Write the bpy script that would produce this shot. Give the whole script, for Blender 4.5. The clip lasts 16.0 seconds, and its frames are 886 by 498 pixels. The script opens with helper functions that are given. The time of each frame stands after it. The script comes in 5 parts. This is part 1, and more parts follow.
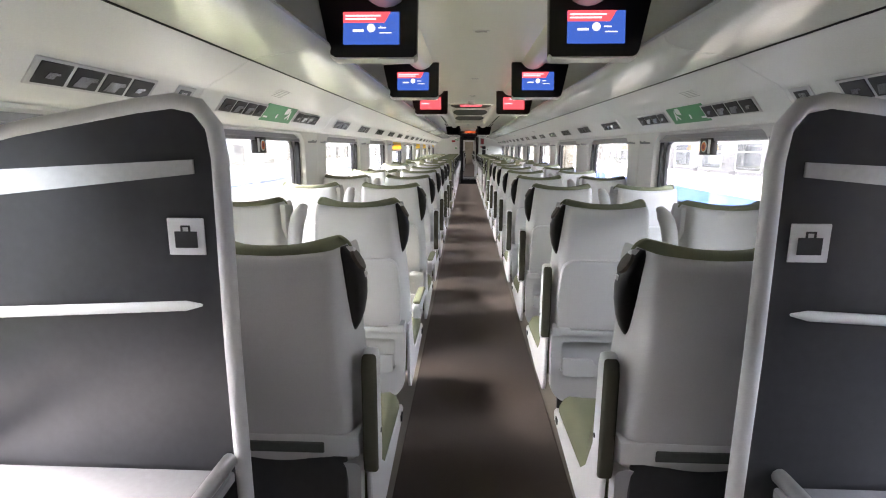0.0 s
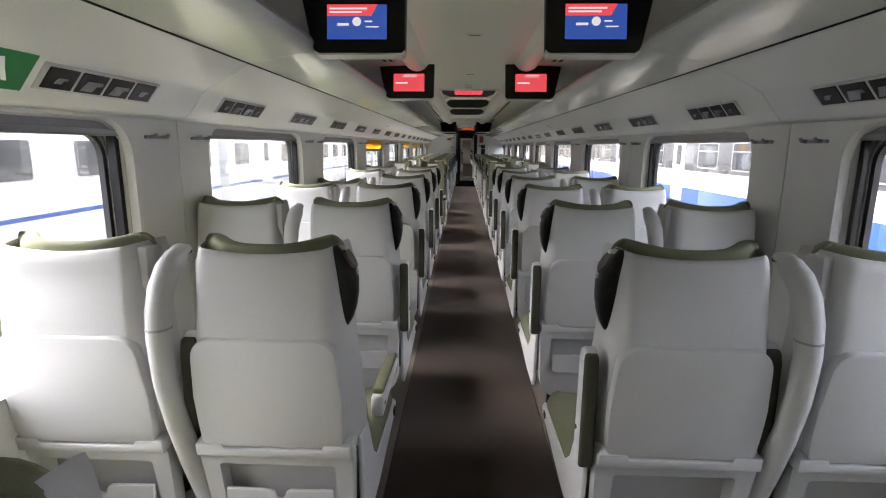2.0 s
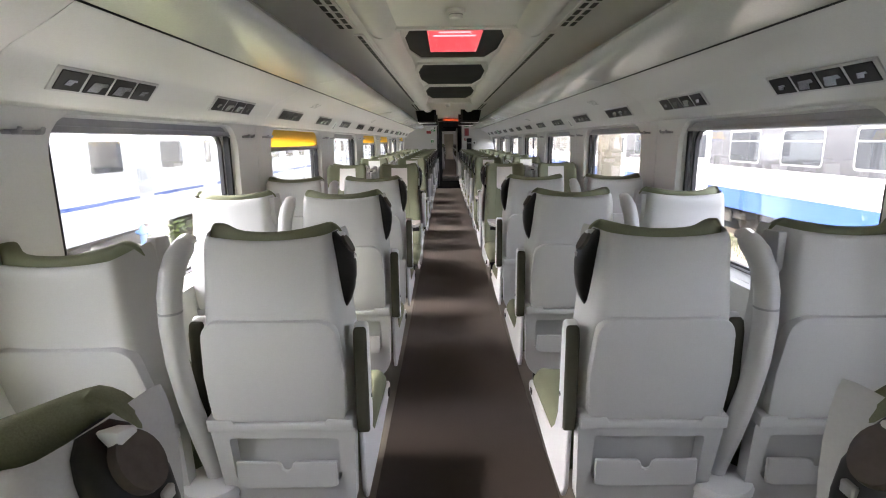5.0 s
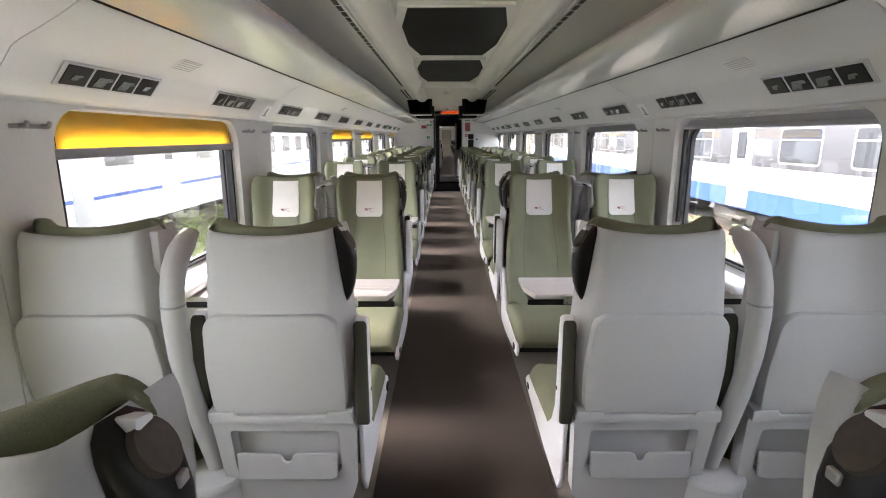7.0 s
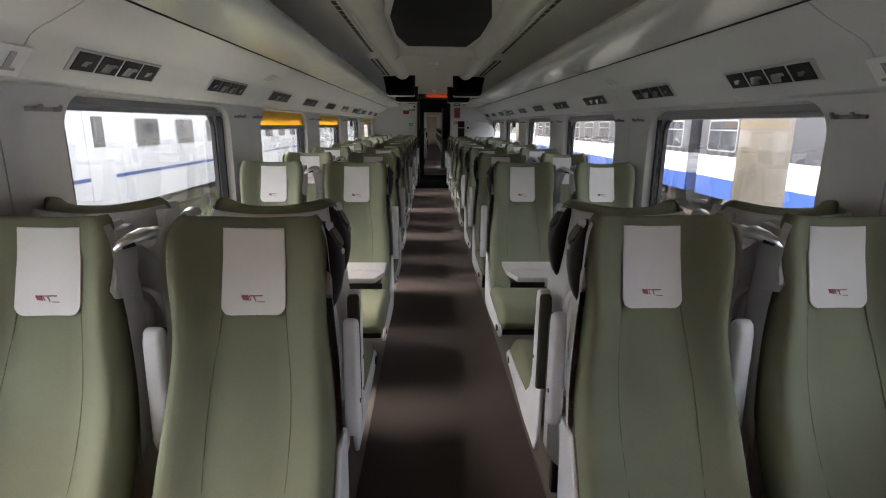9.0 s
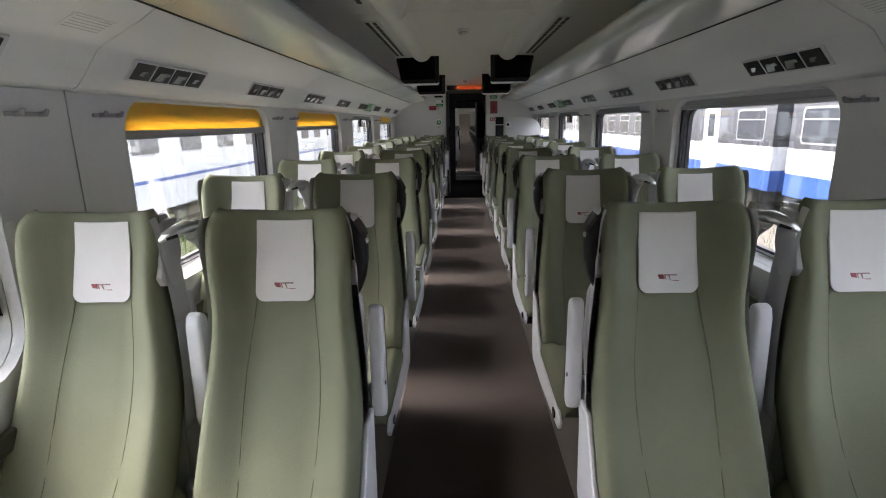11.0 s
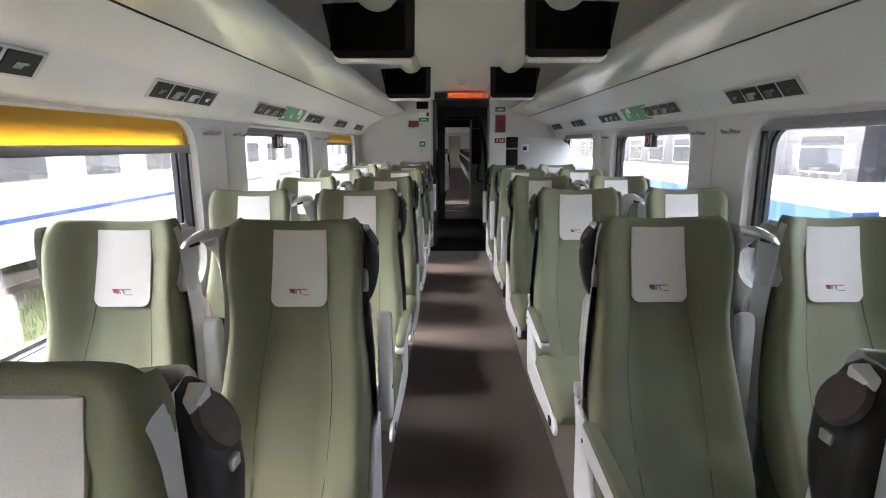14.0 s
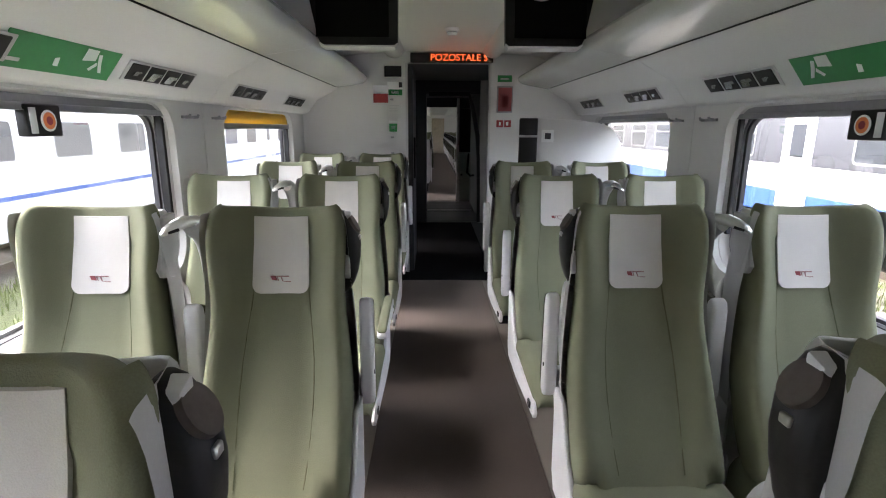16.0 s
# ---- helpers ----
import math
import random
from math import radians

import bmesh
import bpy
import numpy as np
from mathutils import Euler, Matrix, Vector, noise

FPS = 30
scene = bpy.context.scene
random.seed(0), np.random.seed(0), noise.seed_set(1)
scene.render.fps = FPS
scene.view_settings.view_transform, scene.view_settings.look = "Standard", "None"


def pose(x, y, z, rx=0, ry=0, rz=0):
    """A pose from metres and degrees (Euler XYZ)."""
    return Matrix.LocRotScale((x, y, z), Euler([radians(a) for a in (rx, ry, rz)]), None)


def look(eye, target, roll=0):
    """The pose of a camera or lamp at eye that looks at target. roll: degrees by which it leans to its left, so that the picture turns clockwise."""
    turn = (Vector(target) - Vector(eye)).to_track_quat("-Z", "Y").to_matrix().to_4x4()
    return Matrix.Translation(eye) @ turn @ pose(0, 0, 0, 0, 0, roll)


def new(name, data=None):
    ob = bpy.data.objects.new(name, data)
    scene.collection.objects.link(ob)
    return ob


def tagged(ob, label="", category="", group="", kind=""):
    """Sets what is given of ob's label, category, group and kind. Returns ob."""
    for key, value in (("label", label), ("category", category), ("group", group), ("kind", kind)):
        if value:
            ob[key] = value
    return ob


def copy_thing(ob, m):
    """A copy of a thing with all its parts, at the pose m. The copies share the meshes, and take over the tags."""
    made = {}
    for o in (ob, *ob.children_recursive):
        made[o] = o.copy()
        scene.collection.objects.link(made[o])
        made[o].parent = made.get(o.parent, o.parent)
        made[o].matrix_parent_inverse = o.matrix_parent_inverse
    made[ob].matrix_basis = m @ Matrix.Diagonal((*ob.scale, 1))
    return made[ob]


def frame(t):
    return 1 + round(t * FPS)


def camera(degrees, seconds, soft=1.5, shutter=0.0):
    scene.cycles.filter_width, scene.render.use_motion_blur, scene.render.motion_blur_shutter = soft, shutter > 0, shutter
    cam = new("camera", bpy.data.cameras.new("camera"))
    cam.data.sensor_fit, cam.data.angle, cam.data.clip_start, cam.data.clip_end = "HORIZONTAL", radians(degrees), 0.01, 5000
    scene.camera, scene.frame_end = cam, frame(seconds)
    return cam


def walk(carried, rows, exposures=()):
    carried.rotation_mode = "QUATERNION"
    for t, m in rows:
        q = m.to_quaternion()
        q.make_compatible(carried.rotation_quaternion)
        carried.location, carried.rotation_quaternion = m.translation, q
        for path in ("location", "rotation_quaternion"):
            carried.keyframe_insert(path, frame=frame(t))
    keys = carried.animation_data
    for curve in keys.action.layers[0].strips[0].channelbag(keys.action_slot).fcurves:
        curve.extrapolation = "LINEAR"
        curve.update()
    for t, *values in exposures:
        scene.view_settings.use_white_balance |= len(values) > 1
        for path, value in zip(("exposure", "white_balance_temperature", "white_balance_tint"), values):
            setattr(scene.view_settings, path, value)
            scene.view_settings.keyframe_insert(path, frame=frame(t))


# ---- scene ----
cam = camera(81.0, 16.0, soft=1.05)
PATH = [
    (0, (-0.084, -0.985, 1.445), (-0.167, 0.976, 1.062), 0.2),
    (0.5, (-0.073, -0.472, 1.447), (-0.165, 1.485, 1.046), 0.0),
    (1, (-0.065, 0.009, 1.464), (-0.199, 1.966, 1.072), -0.1),
    (1.5, (-0.104, 0.551, 1.484), (-0.206, 2.511, 1.096), 0.5),
    (2, (-0.056, 1.080, 1.459), (-0.130, 3.041, 1.070), 0.4),
    (2.5, (-0.037, 1.580, 1.449), (-0.092, 3.539, 1.049), 0.3),
    (3, (-0.096, 2.089, 1.467), (-0.075, 4.045, 1.048), 0.2),
    (3.5, (-0.056, 2.607, 1.463), (-0.031, 4.562, 1.041), 0.0),
    (4, (-0.075, 3.120, 1.443), (-0.078, 5.077, 1.030), -0.5),
    (4.5, (-0.093, 3.650, 1.460), (-0.106, 5.609, 1.055), -0.5),
    (4.7, (-0.079, 3.851, 1.449), (-0.094, 5.810, 1.043), -0.6),
    (6.8, (-0.062, 6.034, 1.448), (-0.060, 7.989, 1.026), -0.3),
    (7, (-0.081, 6.256, 1.452), (-0.082, 8.210, 1.029), -0.2),
    (7.5, (-0.086, 6.741, 1.444), (-0.090, 8.695, 1.018), -0.1),
    (8, (-0.083, 7.225, 1.465), (-0.098, 9.177, 1.029), 0.1),
    (8.5, (-0.115, 7.755, 1.467), (-0.091, 9.703, 1.014), 0.8),
    (8.7, (-0.108, 7.949, 1.457), (-0.042, 9.894, 0.994), 0.6),
    (10.8, (-0.019, 10.055, 1.442), (-0.088, 11.996, 0.966), -1.1),
    (11, (-0.047, 10.245, 1.440), (-0.121, 12.187, 0.966), -1.1),
    (11.5, (-0.088, 10.747, 1.458), (-0.109, 12.701, 1.032), -0.3),
    (12, (-0.033, 11.298, 1.461), (-0.040, 13.259, 1.067), -0.3),
    (12.5, (-0.028, 11.790, 1.433), (-0.041, 13.753, 1.046), -0.6),
    (13, (-0.065, 12.306, 1.459), (-0.065, 14.265, 1.058), -0.5),
    (13.5, (-0.065, 12.821, 1.456), (-0.086, 14.781, 1.061), -0.4),
    (14, (-0.101, 13.352, 1.429), (-0.127, 15.313, 1.035), -0.2),
    (14.5, (-0.127, 13.877, 1.451), (-0.122, 15.835, 1.040), -0.0),
    (15, (-0.099, 14.398, 1.466), (-0.091, 16.353, 1.042), -0.0),
    (15.5, (-0.112, 14.918, 1.431), (-0.100, 16.869, 0.994), 0.3),
    (16, (-0.097, 15.482, 1.441), (-0.057, 17.430, 0.986), 0.3),
]
EXPOSURES = [(0, 0.5), (0.5, 0.6), (1.0, 0.35), (1.5, -0.22), (2.0, -0.4), (2.5, -0.15), (3.0, 0.15), (3.5, -0.3), (4.0, -0.4), (4.5, -0.2), (4.7, -0.1), (7.0, 0.05), (7.5, -0.1), (8.0, -0.3), (8.5, -1.0), (8.7, -1.05), (10.8, -0.75), (11.0, -0.7), (11.5, 0.0), (12.0, -0.1), (12.5, -0.15), (13.0, 0.16), (13.5, 0.18), (14.0, 0.1), (14.5, -0.05), (15.0, 0.2), (15.5, 0.2), (16.0, -0.06)]
EXPOSURES = [(t, e + 4.70, 6750 if t < 9 else 6520, 19) for t, e in EXPOSURES]
walk(cam, [(t, look(eye, target, roll)) for t, eye, target, roll in PATH], EXPOSURES)

# ---------------------------------------------------------------- world and light
world = bpy.data.worlds.new("overcast_day")
scene.world = world
world.use_nodes = True
wn = world.node_tree
sky = wn.nodes.new("ShaderNodeTexSky")
sky.sky_type = "NISHITA"
sky.sun_disc = False
SUN_UP, SUN_ROUND = radians(50), radians(-70)
sky.sun_elevation = SUN_UP
sky.sun_rotation = SUN_ROUND
sky.air_density, sky.dust_density, sky.ozone_density = 1.0, 4.0, 0.6
haze = wn.nodes.new("ShaderNodeHueSaturation")      # thin cloud greys the sky
haze.inputs["Saturation"].default_value = 0.4
wn.links.new(sky.outputs["Color"], haze.inputs["Color"])
wn.links.new(haze.outputs["Color"], wn.nodes["Background"].inputs["Color"])
wn.nodes["Background"].inputs["Strength"].default_value = 0.15
sun = new("sun", bpy.data.lights.new("sun", "SUN"))
sun.data.energy = 0.16
sun.data.angle = radians(36)
sun.data.color = (1.0, 0.96, 0.9)
sun.matrix_world = look((0, 0, 0), (-math.sin(SUN_ROUND) * math.cos(SUN_UP), -math.cos(SUN_ROUND) * math.cos(SUN_UP), -math.sin(SUN_UP)))


# ---------------------------------------------------------------- materials
def material(name, colour, rough=0.5, metal=0.0, var=0.08, grain=60.0, bump=0.0005, blotch=1.2, spec=0.5, tint=0.0, coat=0.0, per_object=0.0):
    """Two scales of variation (grain and blotches) over one base colour, with fine relief."""
    m = bpy.data.materials.new(name)
    m.use_nodes = True
    t = m.node_tree
    b = t.nodes["Principled BSDF"]
    co = t.nodes.new("ShaderNodeTexCoord")
    fine, wide = t.nodes.new("ShaderNodeTexNoise"), t.nodes.new("ShaderNodeTexNoise")
    fine.inputs["Scale"].default_value, fine.inputs["Detail"].default_value = grain, 3.0
    wide.inputs["Scale"].default_value, wide.inputs["Detail"].default_value = blotch, 4.0
    geo = t.nodes.new("ShaderNodeNewGeometry")
    t.links.new(co.outputs["Object"], fine.inputs["Vector"])
    t.links.new(geo.outputs["Position"], wide.inputs["Vector"])
    add = t.nodes.new("ShaderNodeMath")
    add.operation = "ADD"
    t.links.new(fine.outputs["Fac"], add.inputs[0])
    t.links.new(wide.outputs["Fac"], add.inputs[1])
    ramp = t.nodes.new("ShaderNodeMapRange")
    ramp.inputs["From Min"].default_value, ramp.inputs["From Max"].default_value = 0.6, 1.4
    ramp.inputs["To Min"].default_value, ramp.inputs["To Max"].default_value = 1 - var, 1 + var
    t.links.new(add.outputs[0], ramp.inputs["Value"])
    last = ramp.outputs["Result"]
    if per_object:
        info = t.nodes.new("ShaderNodeObjectInfo")
        r2 = t.nodes.new("ShaderNodeMapRange")
        r2.inputs["To Min"].default_value, r2.inputs["To Max"].default_value = 1 - per_object, 1 + per_object
        t.links.new(info.outputs["Random"], r2.inputs["Value"])
        mul = t.nodes.new("ShaderNodeMath")
        mul.operation = "MULTIPLY"
        t.links.new(last, mul.inputs[0])
        t.links.new(r2.outputs["Result"], mul.inputs[1])
        last = mul.outputs[0]
    mix = t.nodes.new("ShaderNodeVectorMath")
    mix.operation = "SCALE"
    mix.inputs[0].default_value = colour
    t.links.new(last, mix.inputs["Scale"])
    t.links.new(mix.outputs["Vector"], b.inputs["Base Color"])
    rr = t.nodes.new("ShaderNodeMapRange")
    rr.inputs["To Min"].default_value, rr.inputs["To Max"].default_value = max(0.02, rough - 0.08), min(1, rough + 0.08)
    t.links.new(wide.outputs["Fac"], rr.inputs["Value"])
    t.links.new(rr.outputs["Result"], b.inputs["Roughness"])
    b.inputs["Metallic"].default_value = metal
    b.inputs["Specular IOR Level"].default_value = spec
    b.inputs["Coat Weight"].default_value = coat
    if bump:
        bp = t.nodes.new("ShaderNodeBump")
        bp.inputs["Strength"].default_value, bp.inputs["Distance"].default_value = 0.35, bump
        t.links.new(fine.outputs["Fac"], bp.inputs["Height"])
        t.links.new(bp.outputs["Normal"], b.inputs["Normal"])
    return m


def glowing(name, colour, strength):
    m = bpy.data.materials.new(name)
    m.use_nodes = True
    b = m.node_tree.nodes["Principled BSDF"]
    b.inputs["Base Color"].default_value = (0.02, 0.02, 0.02, 1)
    b.inputs["Roughness"].default_value = 0.25
    b.inputs["Emission Color"].default_value = (*colour, 1)
    b.inputs["Emission Strength"].default_value = strength
    return m


M_WALL = material("wall_laminate", (0.58, 0.58, 0.565), 0.45, var=0.05, grain=180, bump=0.0006)
M_COVE = material("cove_laminate", (0.60, 0.605, 0.585), 0.33, var=0.05, grain=150, bump=0.0005)
M_SHELF = material("shelf_enamel", (0.54, 0.56, 0.525), 0.16, var=0.06, grain=120, bump=0.0004)
M_CEIL = material("ceiling_enamel", (0.68, 0.68, 0.655), 0.32, var=0.05, grain=120, bump=0.0005)
M_GAP = material("dark_joint", (0.05, 0.055, 0.05), 0.8, var=0.2)
M_SHELL = material("grey_moulded_plastic", (0.49, 0.49, 0.487), 0.42, var=0.05, grain=260, bump=0.0006, per_object=0.03)
M_TRIM = material("pale_plastic", (0.66, 0.66, 0.67), 0.35, var=0.04, grain=200, bump=0.0004)
M_CLOTH = material("olive_upholstery", (0.184, 0.194, 0.128), 0.92, var=0.16, grain=420, bump=0.0016, blotch=5.0, spec=0.2, per_object=0.06)
# the same olive cloth with shade put into its colour, for armrests
M_CLOTH_SHADED = material("shaded_olive_upholstery", (0.062, 0.060, 0.043), 0.92, var=0.16, grain=420, bump=0.0016, blotch=5.0, spec=0.2, per_object=0.06)
M_SEAM = material("seam_thread", (0.11, 0.115, 0.06), 0.9, var=0.1)
M_LINEN = material("off_white_linen", (0.68, 0.66, 0.63), 0.9, var=0.07, grain=500, bump=0.0012, blotch=9.0, spec=0.2, per_object=0.05)
M_MARK = material("red_print", (0.30, 0.075, 0.08), 0.8, var=0.2)
M_MARK2 = material("faded_print", (0.34, 0.19, 0.19), 0.8, var=0.2)
M_BLACK = material("black_plastic", (0.011, 0.0105, 0.011), 0.42, var=0.25, grain=150, bump=0.0006, spec=0.3)
M_DISC = material("brown_pad", (0.085, 0.068, 0.058), 0.6, var=0.3, grain=90, bump=0.001)
M_STEEL = material("brushed_steel", (0.55, 0.55, 0.54), 0.3, metal=0.9, var=0.08, grain=90, bump=0.0005)
M_RUBBER = material("black_rubber", (0.02, 0.02, 0.022), 0.55, var=0.2)
M_ALU = material("grey_aluminium", (0.30, 0.30, 0.31), 0.45, metal=0.4, var=0.08)
M_CARPET = material("brown_carpet", (0.031, 0.023, 0.0195), 0.9, var=0.35, grain=240, bump=0.004, blotch=3.0, spec=0.1)
M_CARPET.node_tree.nodes["Principled BSDF"].inputs["Sheen Weight"].default_value = 0.4
M_CARPET.node_tree.nodes["Principled BSDF"].inputs["Sheen Roughness"].default_value = 0.45
M_CARPET.node_tree.nodes["Principled BSDF"].inputs["Sheen Tint"].default_value = (1.0, 0.88, 0.78, 1)
M_VINYL = material("beige_vinyl", (0.18, 0.16, 0.135), 0.6, var=0.12, grain=200, bump=0.001)
M_RACK = material("charcoal_laminate", (0.022, 0.0225, 0.025), 0.32, var=0.25, grain=40, bump=0.0006, blotch=2.0)
M_TABLE = material("beige_tabletop", (0.60, 0.575, 0.55), 0.25, var=0.05, grain=90, bump=0.0003)
M_BLIND = material("yellow_blind", (0.80, 0.55, 0.10), 0.75, var=0.06, grain=300, bump=0.0006)
_t = M_BLIND.node_tree
_cloth, _mix = _t.nodes.new("ShaderNodeBsdfTranslucent"), _t.nodes.new("ShaderNodeMixShader")
_cloth.inputs["Color"].default_value = (0.88, 0.60, 0.14, 1)
_mix.inputs[0].default_value = 0.6
_t.links.new(_t.nodes["Principled BSDF"].outputs[0], _mix.inputs[1])
_t.links.new(_cloth.outputs[0], _mix.inputs[2])
_t.links.new(_mix.outputs[0], _t.nodes["Material Output"].inputs["Surface"])
M_GREEN = material("green_sign", (0.02, 0.22, 0.06), 0.35, var=0.08)
M_WHITE = material("white_print", (0.75, 0.77, 0.75), 0.5, var=0.04)
M_RED = material("red_paint", (0.30, 0.03, 0.035), 0.4, var=0.08)
M_ORANGE = material("orange_print", (0.75, 0.22, 0.06), 0.5, var=0.08)
M_SMOKED = material("smoked_glass", (0.004, 0.004, 0.004), 0.42, var=0.1, bump=0.0, spec=0.05)
M_MIRROR = material("vent_chrome", (0.42, 0.43, 0.47), 0.18, metal=1.0, var=0.1)
M_MAT = material("black_rubber_mat", (0.008, 0.008, 0.009), 0.95, var=0.3, grain=120, bump=0.003, spec=0.05)
M_DOOR = material("anthracite_door", (0.032, 0.033, 0.036), 0.4, var=0.15)
M_COACH_WHITE = material("white_coach_paint", (0.46, 0.475, 0.49), 0.35, var=0.07, blotch=0.6, bump=0.0)
M_COACH_GREY = material("grey_coach_paint", (0.035, 0.036, 0.042), 0.35, var=0.1, blotch=0.6, bump=0.0)
M_COACH_BLUE = material("blue_coach_paint", (0.022, 0.06, 0.22), 0.35, var=0.1, blotch=0.6, bump=0.0)
M_COACH_PANE = material("coach_pane", (0.03, 0.033, 0.038), 0.12, var=0.2, bump=0.0, spec=0.3)
M_IRON = material("sooty_iron", (0.06, 0.055, 0.05), 0.8, var=0.4, blotch=3)
M_RAIL = material("worn_rail", (0.16, 0.13, 0.11), 0.5, metal=0.6, var=0.3)
M_BALLAST = material("pale_gravel", (0.12, 0.105, 0.085), 0.95, var=0.35, grain=14, bump=0.03, blotch=0.8)
M_CONCRETE = material("pale_concrete", (0.32, 0.31, 0.285), 0.85, var=0.15, grain=30, bump=0.004)
M_WOOD = material("grey_pole_wood", (0.3, 0.26, 0.2), 0.85, var=0.25, grain=12, bump=0.004)
M_HYDRANT = material("blue_hydrant_paint", (0.05, 0.17, 0.42), 0.45, var=0.15)
M_GRASS = material("grass_blades", (0.10, 0.125, 0.035), 0.8, var=0.4, grain=3, bump=0.0, blotch=0.9)
M_TURF = material("green_turf", (0.085, 0.095, 0.035), 0.95, var=0.5, grain=25, bump=0.02, blotch=1.6)
M_WEED = material("weed_leaves", (0.12, 0.17, 0.03), 0.7, var=0.35, grain=4, bump=0.0)
M_FLOWER = material("white_flowers", (0.75, 0.75, 0.68), 0.8, var=0.1)
M_SCREEN_BLUE = glowing("screen_blue", (0.03, 0.085, 0.36), 0.05)
M_SCREEN_RED = glowing("screen_red", (0.95, 0.10, 0.12), 0.042)
M_SCREEN_WHITE = glowing("screen_white", (0.8, 0.8, 0.85), 0.045)
M_LED = glowing("led_orange", (1.0, 0.13, 0.03), 0.085)


def glass(name):
    m = bpy.data.materials.new(name)
    m.use_nodes = True
    t = m.node_tree
    t.nodes.remove(t.nodes["Principled BSDF"])
    fr, gl, tr, mx = (t.nodes.new(k) for k in ("ShaderNodeLayerWeight", "ShaderNodeBsdfGlossy", "ShaderNodeBsdfTransparent", "ShaderNodeMixShader"))
    fr.inputs["Blend"].default_value = 0.12
    gl.inputs["Roughness"].default_value = 0.02
    tr.inputs["Color"].default_value = (0.93, 0.95, 0.94, 1)
    t.links.new(fr.outputs["Facing"], mx.inputs[0])
    t.links.new(tr.outputs[0], mx.inputs[1])
    t.links.new(gl.outputs[0], mx.inputs[2])
    t.links.new(mx.outputs[0], t.nodes["Material Output"].inputs["Surface"])
    return m


M_GLASS = glass("window_glass")


# ---------------------------------------------------------------- mesh helpers
def mesh_of(name, bm, mat, smooth=None):
    bmesh.ops.recalc_face_normals(bm, faces=bm.faces)
    me = bpy.data.meshes.new(name)
    bm.to_mesh(me)
    bm.free()
    me.materials.append(mat)
    if smooth:
        for p in me.polygons:
            p.use_smooth = True
        me.set_sharp_from_angle(angle=radians(smooth))
    return me


def part(name, bm, mat, parent, label="", smooth=40):
    ob = new(name, mesh_of(name, bm, mat, smooth))
    ob.parent = parent
    return tagged(ob, label)


def thing(name, label, category, group="", kind="", at=(0, 0, 0)):
    ob = new(name)
    ob.empty_display_size = 0.1
    ob.location = at
    return tagged(ob, label, category, group, kind)


def solid(name, bm, mat, label="", category="", group="", kind="", smooth=40):
    return tagged(new(name, mesh_of(name, bm, mat, smooth)), label, category, group, kind)


def box(bm, x0, x1, y0, y1, z0, z1, bevel=0.0, seg=2, m=None):
    b = bmesh.new()
    bmesh.ops.create_cube(b, size=1.0)
    for v in b.verts:
        v.co = Vector(((x0 + x1) / 2 + v.co.x * (x1 - x0), (y0 + y1) / 2 + v.co.y * (y1 - y0), (z0 + z1) / 2 + v.co.z * (z1 - z0)))
    if bevel:
        bmesh.ops.bevel(b, geom=b.edges[:], offset=bevel, segments=seg, profile=0.5, affect="EDGES")
    return merge(bm, b, m)


def merge(bm, other, m=None):
    if m is not None:
        bmesh.ops.transform(other, matrix=m, verts=other.verts[:])
    tmp = bpy.data.meshes.new("tmp")
    other.to_mesh(tmp)
    other.free()
    bm.from_mesh(tmp)
    bpy.data.meshes.remove(tmp)
    return bm


def fresh_box(*a, **k):
    return box(bmesh.new(), *a, **k)


def prism(bm, outline, axis, a, b, bevel=0.0, seg=2):
    """An outline of 2D points pushed along an axis from a to b. axis x: points are (y, z); y: (x, z); z: (x, y)."""
    def place(p, w):
        return {"x": (w, p[0], p[1]), "y": (p[0], w, p[1]), "z": (p[0], p[1], w)}[axis]

    t = bmesh.new()
    lo, hi = [t.verts.new(place(p, a)) for p in outline], [t.verts.new(place(p, b)) for p in outline]
    t.faces.new(lo)
    t.faces.new(hi[::-1])
    n = len(outline)
    for i in range(n):
        t.faces.new((lo[i], hi[i], hi[(i + 1) % n], lo[(i + 1) % n]))
    bmesh.ops.recalc_face_normals(t, faces=t.faces)
    if bevel:
        rim = [e for e in t.edges if abs(e.calc_face_angle(0)) > radians(50)]
        bmesh.ops.bevel(t, geom=rim, offset=bevel, segments=seg, profile=0.5, affect="EDGES")
    return merge(bm, t)


def rounded(w, h, r, n=5, cx=0.0, cy=0.0):
    """A rectangle's outline with round corners; r may be four radii (top right, top left, bottom left, bottom right)."""
    rs = (r,) * 4 if not isinstance(r, tuple) else r
    pts = []
    for k, (sx, sy) in enumerate(((1, 1), (-1, 1), (-1, -1), (1, -1))):
        ox, oy = cx + sx * (w / 2 - rs[k]), cy + sy * (h / 2 - rs[k])
        for i in range(n + 1):
            a = radians(90 * k + 90 * i / n)
            pts.append((ox + rs[k] * math.cos(a), oy + rs[k] * math.sin(a)))
    return pts


